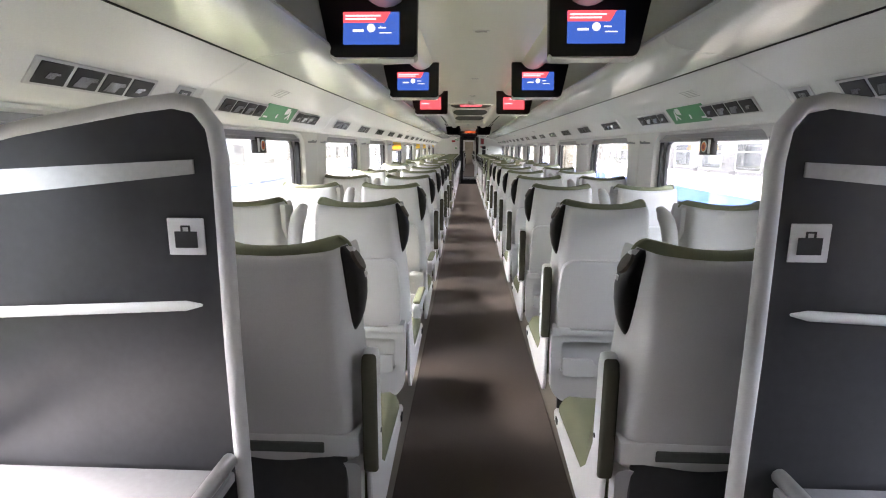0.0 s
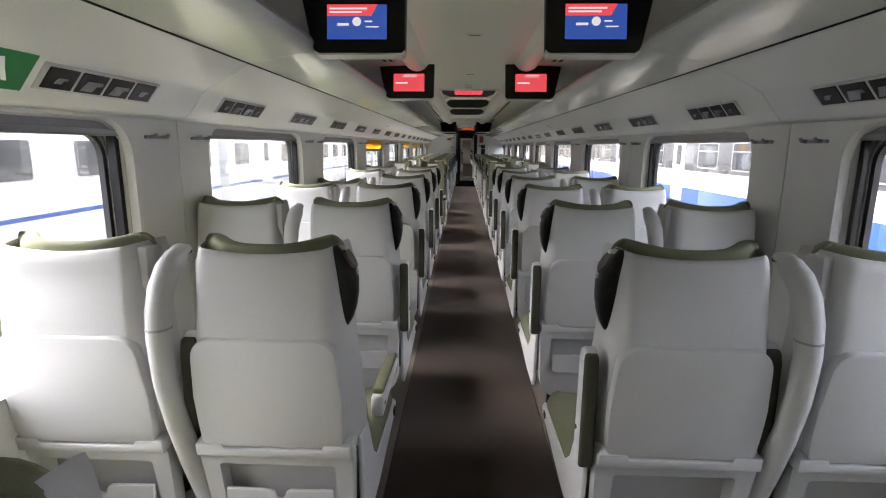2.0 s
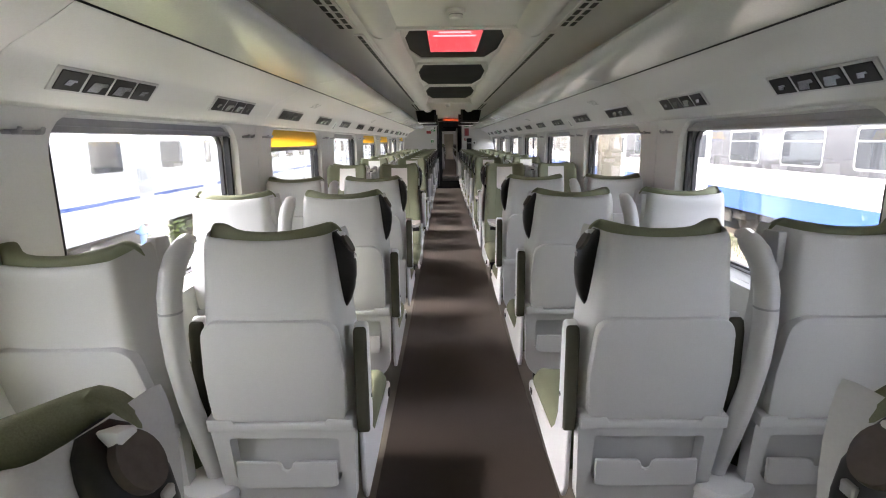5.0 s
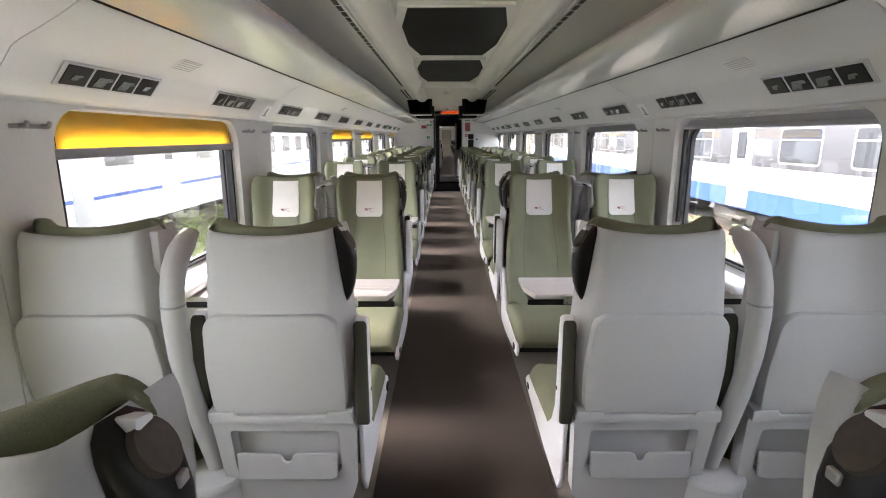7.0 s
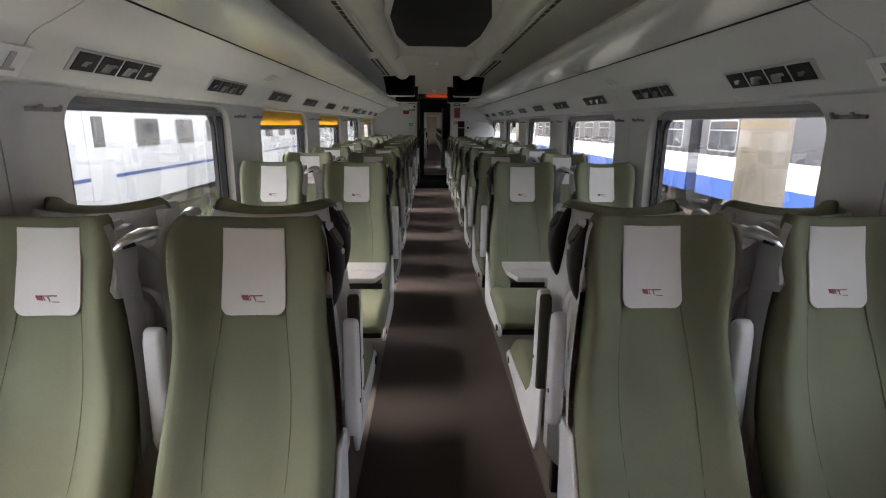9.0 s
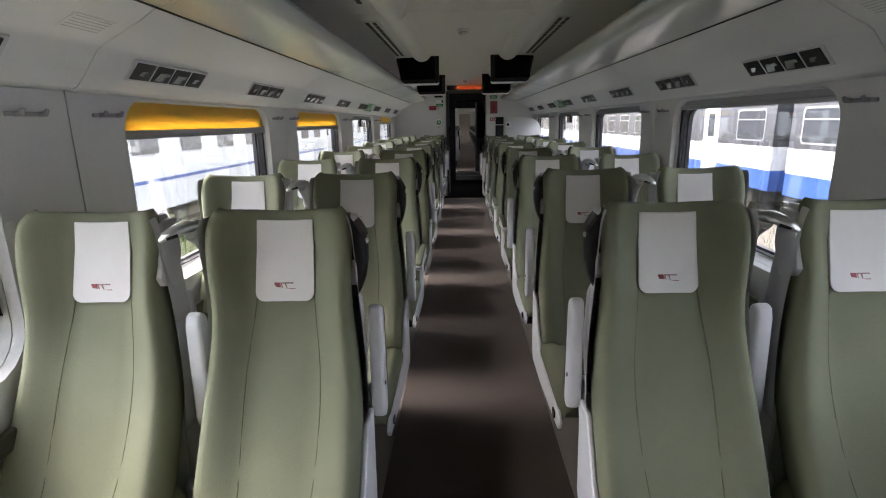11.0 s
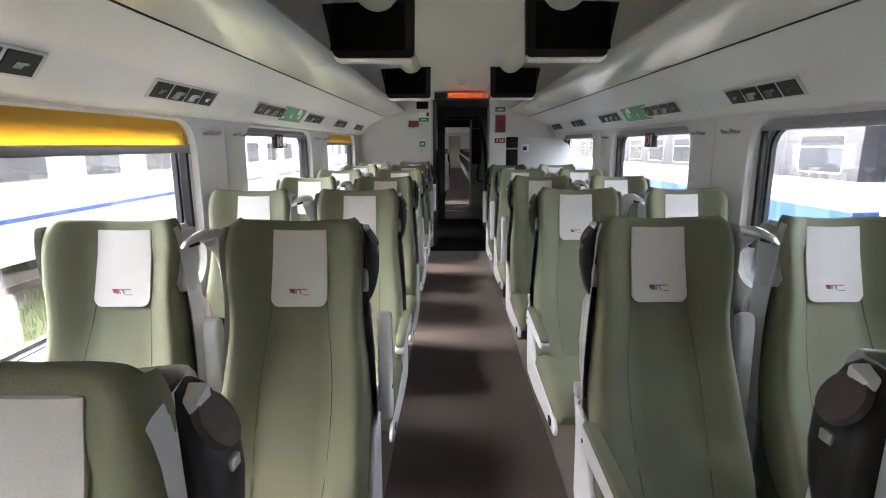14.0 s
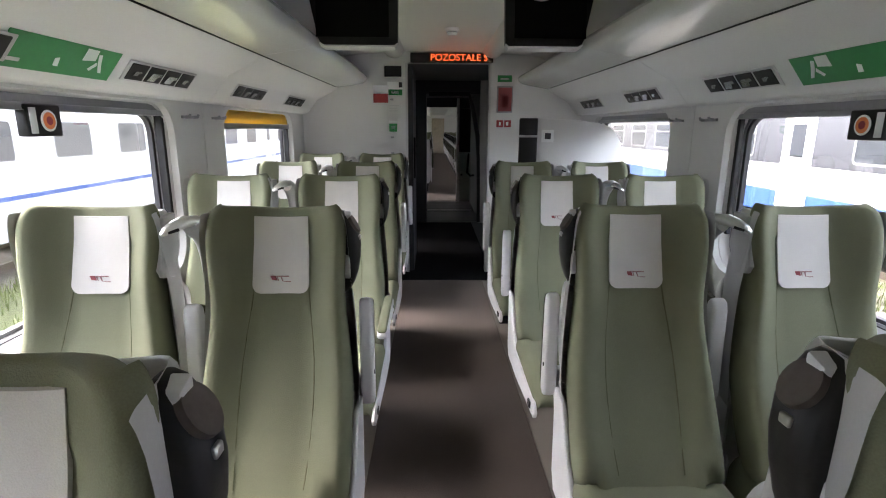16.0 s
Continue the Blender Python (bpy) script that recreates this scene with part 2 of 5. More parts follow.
def tube(bm, points, radius, sides=10, squash=1.0):
    """A tube along points, with a radius for each point; closed at both ends."""
    t = bmesh.new()
    pts = [Vector(p) for p in points]
    rad = radius if isinstance(radius, (list, tuple)) else [radius] * len(pts)
    rings = []
    side = None
    for i, p in enumerate(pts):
        d = (pts[min(i + 1, len(pts) - 1)] - pts[max(i - 1, 0)]).normalized()
        if side is None:
            side = d.cross(Vector((0, 0, 1)) if abs(d.z) < 0.9 else Vector((0, 1, 0)))
        side = (side - d * side.dot(d)).normalized()
        up = side.cross(d)
        rings.append([t.verts.new(p + rad[i] * (math.cos(a) * side + squash * math.sin(a) * up)) for a in (2 * math.pi * k / sides for k in range(sides))])
    for r0, r1 in zip(rings, rings[1:]):
        for k in range(sides):
            t.faces.new((r0[k], r0[(k + 1) % sides], r1[(k + 1) % sides], r1[k]))
    t.faces.new(rings[0][::-1])
    t.faces.new(rings[-1])
    return merge(bm, t)


def sheet(bm, front, back):
    """A closed body between two grids of points, front[v][u] and back[v][u]."""
    nv, nu = len(front), len(front[0])
    f = [[bm.verts.new(p) for p in row] for row in front]
    k = [[bm.verts.new(p) for p in row] for row in back]
    for v in range(nv - 1):
        for u in range(nu - 1):
            bm.faces.new((f[v][u], f[v][u + 1], f[v + 1][u + 1], f[v + 1][u]))
            bm.faces.new((k[v][u], k[v + 1][u], k[v + 1][u + 1], k[v][u + 1]))
    for v in range(nv - 1):
        bm.faces.new((f[v][0], f[v + 1][0], k[v + 1][0], k[v][0]))
        bm.faces.new((f[v][-1], k[v][-1], k[v + 1][-1], f[v + 1][-1]))
    for u in range(nu - 1):
        bm.faces.new((f[0][u], k[0][u], k[0][u + 1], f[0][u + 1]))
        bm.faces.new((f[-1][u], f[-1][u + 1], k[-1][u + 1], k[-1][u]))
    return bm


def along(profile, z):
    """The value at z on a line through (z, value) pairs."""
    zs, vs = zip(*profile)
    return float(np.interp(z, zs, vs))


def lathe(bm, profile, centre, sides=16):
    """Turned round the upright axis through centre; profile: (radius, z)."""
    t = bmesh.new()
    rings = [[t.verts.new((centre[0] + r * math.cos(a), centre[1] + r * math.sin(a), z)) for a in (2 * math.pi * k / sides for k in range(sides))] for r, z in profile]
    for r0, r1 in zip(rings, rings[1:]):
        for k in range(sides):
            t.faces.new((r0[k], r0[(k + 1) % sides], r1[(k + 1) % sides], r1[k]))
    t.faces.new(rings[0][::-1])
    t.faces.new(rings[-1])
    return merge(bm, t)


# ---------------------------------------------------------------- plan
WALL = 1.33                      # half width between the wall panels
PITCH_W = 2.14                   # windows and wall panels
WIN0 = 3.715 - 2.14              # near edge of the first window
WINDOWS = 9
GLASS_LEN, SILL, HEAD = 1.45, 0.80, 1.53
Y_BACK, Y_END = -2.3, 20.6       # closing walls
CEIL, CEIL_MID = 2.13, 2.19
MID0, MID1 = 7.55, 13.75         # raised middle part of the ceiling
ROWS_AWAY = [0.25 + 1.063 * k for k in range(8)] + [9.815]
ROWS_FACING = [9.575] + [11.65 + 1.07 * k for k in range(8)]
BAYS = [8.66, 10.73]

# ---------------------------------------------------------------- setting
SEAMS = [WIN0 - 0.32 + PITCH_W * k for k in range(-2, WINDOWS + 1)]


def bay_ring(bm, s, x_in, x_out, y0, y1, z0, z1, hole, hole_out=None):
    """A wall slab between two planes with a round-cornered opening right through it; hole: (y0, y1, z0, z1, radius)."""
    def outline(y0, y1, z0, z1, r):
        return rounded(y1 - y0, z1 - z0, r, 5, (y0 + y1) / 2, (z0 + z1) / 2)

    far = hole_out or hole
    loops = []
    for x, pts in ((x_in, outline(y0, y1, z0, z1, 0.0005)), (x_in, outline(*hole)), (x_out, outline(*far)), (x_out, outline(y0, y1, z0, z1, 0.0005))):
        loops.append([bm.verts.new((s * x, p[0], p[1])) for p in pts])
    n = len(loops[0])
    for a, b in ((0, 1), (1, 2), (2, 3), (3, 0)):
        for i in range(n):
            bm.faces.new((loops[a][i], loops[a][(i + 1) % n], loops[b][(i + 1) % n], loops[b][i]))


def window_hole(k, grow=0.0, r=0.13):
    y = WIN0 + PITCH_W * k
    return (y - 0.03 - grow, y + GLASS_LEN + 0.03 + grow, SILL - 0.03 - grow, 1.545 + min(grow, 0.005), r + grow)


for s, side in ((-1, "left"), (1, "right")):
    bm = bmesh.new()
    for k in range(-2, WINDOWS):
        y0, y1 = WIN0 - 0.32 + PITCH_W * k, WIN0 - 0.32 + PITCH_W * (k + 1)
        y0 = Y_BACK if k == -2 else y0
        if k == WINDOWS - 1:
            y1 = Y_END
        if k < -1:
            box(bm, s * 1.36, s * 1.42, y0, y1, -0.02, 1.9)
        else:
            bay_ring(bm, s, 1.36, 1.42, y0, y1, -0.02, 1.9, window_hole(k, 0.0), window_hole(k, -0.03, 0.11))
    wall = solid("wall_" + side, bm, M_WALL, "pale grey laminate side wall of the coach", "wall", kind="structure", smooth=30)
    for k in range(-2, WINDOWS):
        y0, y1 = WIN0 - 0.32 + PITCH_W * k + 0.003, WIN0 - 0.32 + PITCH_W * (k + 1) - 0.003
        y0 = Y_BACK if k == -2 else y0
        if k == WINDOWS - 1:
            y1 = Y_END
        bm = bmesh.new()
        if k < -1:
            box(bm, s * 1.33, s * 1.357, y0, y1, 0.0, 1.562)
        else:
            bay_ring(bm, s, 1.33, 1.357, y0, y1, 0.0, 1.562, window_hole(k, 0.012), window_hole(k, 0.0))
        part("panel", bm, M_WALL, wall, smooth=30)

    # the cove over the windows, joint by joint
    cove_line = [(1.335, 1.562), (1.325, 1.566), (1.30, 1.567), (1.282, 1.575), (1.24, 1.625), (1.195, 1.685), (1.17, 1.702), (1.12, 1.727), (1.052, 1.763), (0.991, 1.8005)]
    bm = bmesh.new()
    prism(bm, [(s * x, z) for x, z in [(1.345, 1.57), (1.25, 1.64), (1.2, 1.705), (1.06, 1.785), (1.01, 1.812), (1.01, 1.86), (1.40, 1.9), (1.40, 1.57)]], "y", Y_BACK, Y_END)
    cove = solid("trim_cove_" + side, bm, M_GAP, "dark joints behind the pale cove panels above the windows", "wall trim", kind="structure")
    cuts = [Y_BACK] + [y for y in SEAMS if y > Y_BACK + 0.2] + [Y_END]
    for y0, y1 in zip(cuts, cuts[1:]):
        bm = bmesh.new()
        prism(bm, [(s * x, z) for x, z in cove_line + [(1.01, 1.80), (1.06, 1.775), (1.2, 1.70), (1.25, 1.635), (1.345, 1.567)]], "y", y0 + 0.002, y1 - 0.002)
        part("panel", bm, M_COVE, cove, smooth=32)

    # the luggage shelf: a deep tray with a rounded lip
    shelf_line = [(0.988, 1.806), (0.93, 1.814), (0.86, 1.825), (0.80, 1.836), (0.755, 1.846), (0.728, 1.858), (0.712, 1.876), (0.708, 1.898), (0.716, 1.916), (0.735, 1.922), (0.757, 1.915), (0.775, 1.895), (0.82, 1.875), (0.93, 1.86), (1.09, 1.85), (1.09, 1.83), (1.0, 1.825)]
    shelf = thing("luggage_shelf", "long pale grey luggage shelf with a rounded lip above the windows", "luggage shelf", kind="structure")
    for y0, y1 in zip(cuts, cuts[1:]):
        bm = bmesh.new()
        prism(bm, [(s * x, z) for x, z in shelf_line], "y", y0 + 0.0015, y1 - 0.0015)
        part("shelf_segment", bm, M_SHELF, shelf, smooth=32)

# floor, with the runner of carpet down the aisle
bm = bmesh.new()
box(bm, -1.42, 1.62, Y_BACK, Y_END + 25.4, -0.12, 0.0)
solid("floor", bm, M_VINYL, "beige vinyl coach floor at both sides of the carpet", "floor", kind="structure")
bm = bmesh.new()
box(bm, -0.375, 0.385, Y_BACK, Y_END - 0.15, 0.0, 0.007, 0.003, 1)
solid("carpet", bm, M_CARPET, "dark brown carpet runner along the aisle", "carpet", kind="structure")

# ceiling: two flat end parts, a raised middle part, long rounded fairings and sloped flanks
HALF_END = [(0.0, CEIL), (0.36, CEIL), (0.372, 2.115), (0.392, 2.092), (0.42, 2.077), (0.455, 2.071), (0.49, 2.077), (0.518, 2.092), (0.538, 2.108), (0.55, 2.12), (0.74, 2.112), (0.82, 2.105), (0.90, 2.09), (0.98, 2.06), (1.05, 2.015), (1.10, 1.95), (1.125, 1.88), (1.13, 1.83)]
HALF_MID = [(0.0, CEIL_MID), (0.37, CEIL_MID), (0.385, 2.15), (0.40, 2.10), (0.43, 2.075), (0.47, 2.068), (0.51, 2.075), (0.535, 2.095), (0.55, 2.115), (0.56, 2.122), (0.66, 2.118), (0.82, 2.105), (0.90, 2.09), (0.98, 2.06), (1.05, 2.015), (1.10, 1.95), (1.125, 1.88), (1.13, 1.83)]
bm = bmesh.new()
for half, y0, y1 in ((HALF_END, Y_BACK, MID0), (HALF_MID, MID0, MID1), (HALF_END, MID1, Y_END)):
    prism(bm, half + [(1.46, 1.83), (1.46, 2.42), (-1.46, 2.42), (-1.46, 1.83)] + [(-x, z) for x, z in half[:0:-1]], "y", y0, y1)
for y0, y1 in ((MID0 - 0.05, MID0 + 0.004), (MID1 - 0.004, MID1 + 0.05)):
    prism(bm, [(-0.40, 2.10), (-0.36, 2.115), (0.36, 2.115), (0.40, 2.10), (0.40, 2.2), (-0.40, 2.2)], "y", y0, y1)
solid("ceiling", bm, M_CEIL, "pale grey coach ceiling with rounded fairings", "ceiling", kind="structure", smooth=35)


def vent_strip(s, y0, y1, x0, x1):
    v = thing("air_vent", "long slotted grey air vent set in the ceiling", "air vent", "ceiling vents", at=(s * (x0 + x1) / 2, (y0 + y1) / 2, 2.112))
    w, l = (x1 - x0) / 2, (y1 - y0) / 2
    part("frame", fresh_box(-w, w, -l, l, -0.004, 0.012, 0.002, 1), M_CEIL, v)
    n = int((y1 - y0) / 0.13)
    for off in ((-0.45, 0.45) if w > 0.045 else (0.0,)):
        bm = bmesh.new()
        for i in range(n):
            y = -l + (i + 0.5) * 2 * l / n
            box(bm, off * w - 0.013, off * w + 0.013, y - 0.05, y + 0.05, -0.0065, -0.0015)
        tagged(part("grille", bm, M_GAP, v), kind="stuff")


for s in (-1, 1):
    for y0, y1 in ((1.6, 3.2), (3.75, 5.35), (5.9, 7.45), (14.0, 15.85), (16.3, 18.0), (18.45, 20.2)):
        vent_strip(s, y0, y1, 0.60, 0.71)
    vent_strip(s, MID0 + 0.1, MID1 - 0.3, 0.585, 0.645)


# smoked panels in the raised part; the first one carries a lit display
def hexagon(y0, y1, w_mid, w_end, cut0=0.3, cut1=0.3):
    l = y1 - y0
    return [(-w_end, y0), (w_end, y0), (w_mid, y0 + cut0 * l), (w_mid, y1 - cut1 * l), (w_end, y1), (-w_end, y1), (-w_mid, y1 - cut1 * l), (-w_mid, y0 + cut0 * l)]


for y0, y1 in ((7.68, 9.02), (9.42, 11.25), (11.5, 13.55)):
    hx = thing("ceiling_panel", "smoked black six-sided glass panel in a pale ceiling frame", "ceiling panel", "smoked ceiling panels", at=(0, 0, CEIL_MID))
    bm = bmesh.new()
    outer, inner = hexagon(y0 - 0.05, y1 + 0.05, 0.40, 0.33), hexagon(y0, y1, 0.355, 0.28)
    va = [[bm.verts.new((x, y, z)) for x, y in o] for o, z in ((outer, -0.001), (outer, -0.022), (inner, -0.022), (inner, -0.001))]
    for a, b in ((0, 1), (1, 2), (2, 3)):
        for i in range(8):
            bm.faces.new((va[a][i], va[a][(i + 1) % 8], va[b][(i + 1) % 8], va[b][i]))
    part("frame", bm, M_CEIL, hx, smooth=30)
    bm = bmesh.new()
    prism(bm, inner, "z", -0.012, -0.004)
    part("pane", bm, M_SMOKED, hx)
    if y0 < 8:
        part("display", fresh_box(-0.19, 0.19, 7.75, 8.72, -0.0155, -0.0125), M_SCREEN_RED, hx, "lit red display with white lines of writing")
        bm = bmesh.new()
        for i, w in enumerate((0.15, 0.11)):
            box(bm, -w, w, 8.02 - 0.12 * i, 8.06 - 0.12 * i, -0.0175, -0.0157)
        part("writing", bm, M_SCREEN_WHITE, hx, smooth=None)

# end wall with its doorway, and the wall behind the start
DX0, DX1, DTOP = -0.335, 0.435, 2.03
bm = bmesh.new()
for x0, x1, z0, z1 in ((-1.42, DX0, -0.02, 2.42), (DX1, 1.42, -0.02, 2.42), (DX0, DX1, DTOP, 2.42)):
    box(bm, x0, x1, Y_END, Y_END + 0.09, z0, z1)
solid("wall_end", bm, M_WALL, "pale grey end wall round the open doorway", "wall", kind="structure")
bm = bmesh.new()
box(bm, -1.42, 1.42, Y_BACK - 0.08, Y_BACK, -0.02, 2.42)
solid("wall_start", bm, M_WALL, "pale grey wall closing the coach at its start", "wall", kind="structure")


# ---------------------------------------------------------------- windows
def ring(bm, outer, inner, place):
    """A flat frame between two outlines of equal count, with a depth; place(p, d) puts a point at depth 0 or 1."""
    loops = [[bm.verts.new(place(p, d)) for p in o] for o, d in ((outer, 0), (inner, 0), (inner, 1), (outer, 1))]
    n = len(outer)
    for a, b in ((0, 1), (1, 2), (2, 3), (3, 0)):
        for i in range(n):
            bm.faces.new((loops[a][i], loops[a][(i + 1) % n], loops[b][(i + 1) % n], loops[b][i]))
    return bm


DRAWN = {(-1, 3): 0.08, (-1, 5): 0.065, (-1, 6): 0.065, (-1, 8): 0.035}
for s, side in ((-1, "left"), (1, "right")):
    for k in range(-1, WINDOWS):
        y0 = WIN0 + PITCH_W * k
        yc, zc, w, h = y0 + GLASS_LEN / 2, (SILL + 1.515) / 2, GLASS_LEN, 1.515 - SILL
        drawn = DRAWN.get((s, k), 0.0)
        label = "round-cornered coach window with a yellow blind partly drawn" if drawn else "round-cornered coach window with a rolled-up blind"
        win = thing("window_%d" % (k + 2 + (0 if s < 0 else 20)), label, "window", kind="structure", at=(0, 0, 0))
        bm = bmesh.new()
        ring(bm, rounded(w + 0.06, h + 0.05, 0.12, 5, yc, zc), rounded(w - 0.05, h - 0.045, 0.085, 5, yc, zc), lambda p, d: (s * (1.405 + 0.022 * d), p[0], p[1]))
        frame_ob = part("window_frame", bm, M_RUBBER, win, "black rubber seal")
        bm = bmesh.new()
        ring(bm, rounded(w + 0.01, h + 0.0, 0.105, 5, yc, zc), rounded(w - 0.014, h - 0.02, 0.098, 5, yc, zc), lambda p, d: (s * (1.398 + 0.006 * d), p[0], p[1]))
        part("trim", bm, M_ALU, win)
        bm = bmesh.new()
        prism(bm, rounded(w - 0.02, h - 0.02, 0.09, 5, yc, zc), "x", s * 1.418, s * 1.422)
        pane = part("pane", bm, M_GLASS, win, smooth=None)
        pane.visible_shadow = False
        # guides of the blind at both sides
        for yy in (y0 - 0.012, y0 + w - 0.012):
            part("blind_guide", fresh_box(s * 1.366, s * 1.39, yy, yy + 0.024, SILL + 0.13, 1.5, 0.004, 1), M_BLACK, win)
        # the cassette, the blind and its bar
        bar = 1.497 - drawn if drawn else 1.512
        thick = 0.036 if drawn else 0.024
        bm = bmesh.new()
        prism(bm, rounded(w + 0.055, 0.055, (0.05, 0.05, 0.004, 0.004), 4, yc, 1.519), "x", s * 1.37, s * 1.402)
        if drawn:
            bl = bmesh.new()
            prism(bl, rounded(w + 0.055, drawn + 0.052, (0.09, 0.09, 0.003, 0.003), 5, yc, 1.545 - (drawn + 0.052) / 2), "x", s * 1.3635, s * 1.3675)
            part("blind", bl, M_BLIND, win, "yellow roller blind")
        part("blind_cassette", bm, M_ALU, win)
        part("blind_bar", fresh_box(s * 1.358, s * 1.384, yc - w / 2 - 0.02, yc + w / 2 + 0.02, bar - thick, bar, 0.006, 2), M_ALU, win, "dark grey blind bar")


# ---------------------------------------------------------------- seats
Z_FRONT = [(0.38, 0.41), (0.44, 0.375), (0.52, 0.315), (0.62, 0.256), (0.72, 0.207), (0.80, 0.172), (0.92, 0.128), (1.0, 0.106), (1.10, 0.080), (1.165, 0.068), (1.203, 0.060), (1.222, 0.052)]
Z_REAR = [(0.40, 0.10), (0.55, 0.040), (0.70, 0.012), (0.82, -0.006), (0.93, -0.018), (1.0, -0.016), (1.05, -0.008), (1.10, 0.0), (1.19, 0.0), (1.23, 0.0)]
Z_HALF = [(0.40, 0.222), (0.55, 0.226), (0.70, 0.222), (0.80, 0.212), (0.88, 0.201), (0.95, 0.197), (1.0, 0.200), (1.06, 0.205), (1.14, 0.208), (1.185, 0.204), (1.208, 0.193), (1.222, 0.172)]
Z_WING = [(0.40, 0.04), (0.6, 0.05), (0.76, 0.052), (0.86, 0.062), (0.95, 0.083), (1.05, 0.104), (1.15, 0.104), (1.195, 0.096), (1.222, 0.082)]
Z_SHELL = [(0.56, 0.234), (0.70, 0.233), (0.80, 0.229), (0.88, 0.222), (0.95, 0.216), (1.0, 0.213), (1.06, 0.212), (1.14, 0.210), (1.18, 0.206), (1.202, 0.196)]


def dip(u, z):
    """The top of the head sags between its two wings."""
    return 0.020 * (1 - u * u) * min(1.0, max(0.0, (z - 1.06) / 0.14))


def face_y(u, z):
    """How far forward the cushioned front of the backrest stands, u from -1 to 1 across."""
    k = min(1.0, max(0.0, (abs(u) - 0.40) / 0.50))
    edge = max(0.0, (abs(u) - 0.90) / 0.10)
    return along(Z_FRONT, z) + along(Z_WING, z) * (0.45 * k + 0.55 * k * k * (3 - 2 * k)) - 0.045 * edge * edge


def backrest_mesh():
    us = [math.sin(math.pi / 2 * k / 11) for k in range(-11, 12)]
    zs = [0.385, 0.44, 0.50, 0.56, 0.64, 0.70, 0.76, 0.82, 0.87, 0.91, 0.95, 0.99, 1.03, 1.07, 1.10, 1.13, 1.155, 1.175, 1.19, 1.203, 1.212, 1.218, 1.222]
    front = [[(u * along(Z_HALF, z), face_y(u, z), z - dip(u, z)) for u in us] for z in zs]
    back = [[(u * (along(Z_HALF, z) - 0.006), min(along(Z_REAR, z) + (0.022 if z > 0.6 else 0.06) + 0.10 * abs(u) ** 4, face_y(u, z) - 0.012), z - 0.004 - dip(u, z)) for u in us] for z in zs]
    bm = sheet(bmesh.new(), front, back)
    for _ in range(4):
        bmesh.ops.smooth_vert(bm, verts=[v for v in bm.verts if v.co.z > 1.12 or abs(v.co.x) > 0.16], factor=0.5, use_axis_x=True, use_axis_y=True, use_axis_z=True)
    return bm


def shell_mesh():
    us = [math.sin(math.pi / 2 * k / 14) for k in range(-14, 15)]
    zs = [0.56, 0.62, 0.70, 0.78, 0.86, 0.92, 0.96, 1.0, 1.05, 1.09, 1.13, 1.165, 1.188, 1.202]
    def wrap(u):
        return 0.135 * max(0.0, (abs(u) - 0.86) / 0.14) ** 1.35 + 0.012 * u * u
    rear = [[(u * along(Z_SHELL, z), along(Z_REAR, z) + wrap(u) + 0.012 * max(0, (z - 1.177) / 0.025) ** 2, z - dip(u, z)) for u in us] for z in zs]
    inner = [[(u * (along(Z_SHELL, z) + 0.004), along(Z_REAR, z) + wrap(u) + 0.024, z - 0.003 - dip(u, z)) for u in us] for z in zs]
    bm = sheet(bmesh.new(), inner, rear)
    for _ in range(2):
        bmesh.ops.smooth_vert(bm, verts=[v for v in bm.verts if v.co.z > 1.15 or abs(v.co.x) > 0.15], factor=0.5, use_axis_x=True, use_axis_y=True, use_axis_z=True)
    return bm


def cover_mesh(x0, x1, z0, z1, off):
    n = 10
    us = [x0 + (x1 - x0) * k / n for k in range(n + 1)]
    zs = [z0 + 0.026 * (1 - math.cos(math.pi / 2 * k / 6)) for k in range(6)] + [z0 + 0.026 + (z1 - z0 - 0.026) * k / 10 for k in range(11)]
    def row(z, o):
        low = max(0.0, 1 - (z - z0) / 0.026)
        round_off = 0.026 * (1 - math.sqrt(max(0.0, 1 - low * low)))
        taper = 0.004 * (z - z0) / (z1 - z0)
        k = 1 - (round_off + taper) / max(abs(x0), abs(x1))
        return [(x * k, face_y(x * k / 0.204, z) + o + 0.0015 * math.sin(31 * x + 19 * z), z - dip(x * k / 0.204, z)) for x in us]
    return sheet(bmesh.new(), [row(z, off) for z in zs], [row(z, off - 0.009) for z in zs])


RECLINE = Matrix.Translation((0, 0.045, 0.622)) @ Matrix.Rotation(radians(7.5), 4, "X")


def bent(bm):
    bmesh.ops.transform(bm, matrix=RECLINE, verts=bm.verts[:])
    return bm


BACKREST, SHELL, COVER = mesh_of("backrest", backrest_mesh(), M_CLOTH, 110), mesh_of("shell", shell_mesh(), M_SHELL, 70), mesh_of("headrest_cover", cover_mesh(-0.085, 0.085, 0.950, 1.193, 0.010), M_LINEN, 60)
def hinge_outline():
    """The bar under the tray: raised ends with a step down to the middle."""
    pts = [(-0.222, -0.03), (-0.222, 0.012), (-0.145, 0.012), (-0.138, -0.004), (0.138, -0.004), (0.145, 0.012), (0.222, 0.012), (0.222, -0.03)]
    return prism(bmesh.new(), pts, "y", -0.036, 0.02, 0.004, 2)


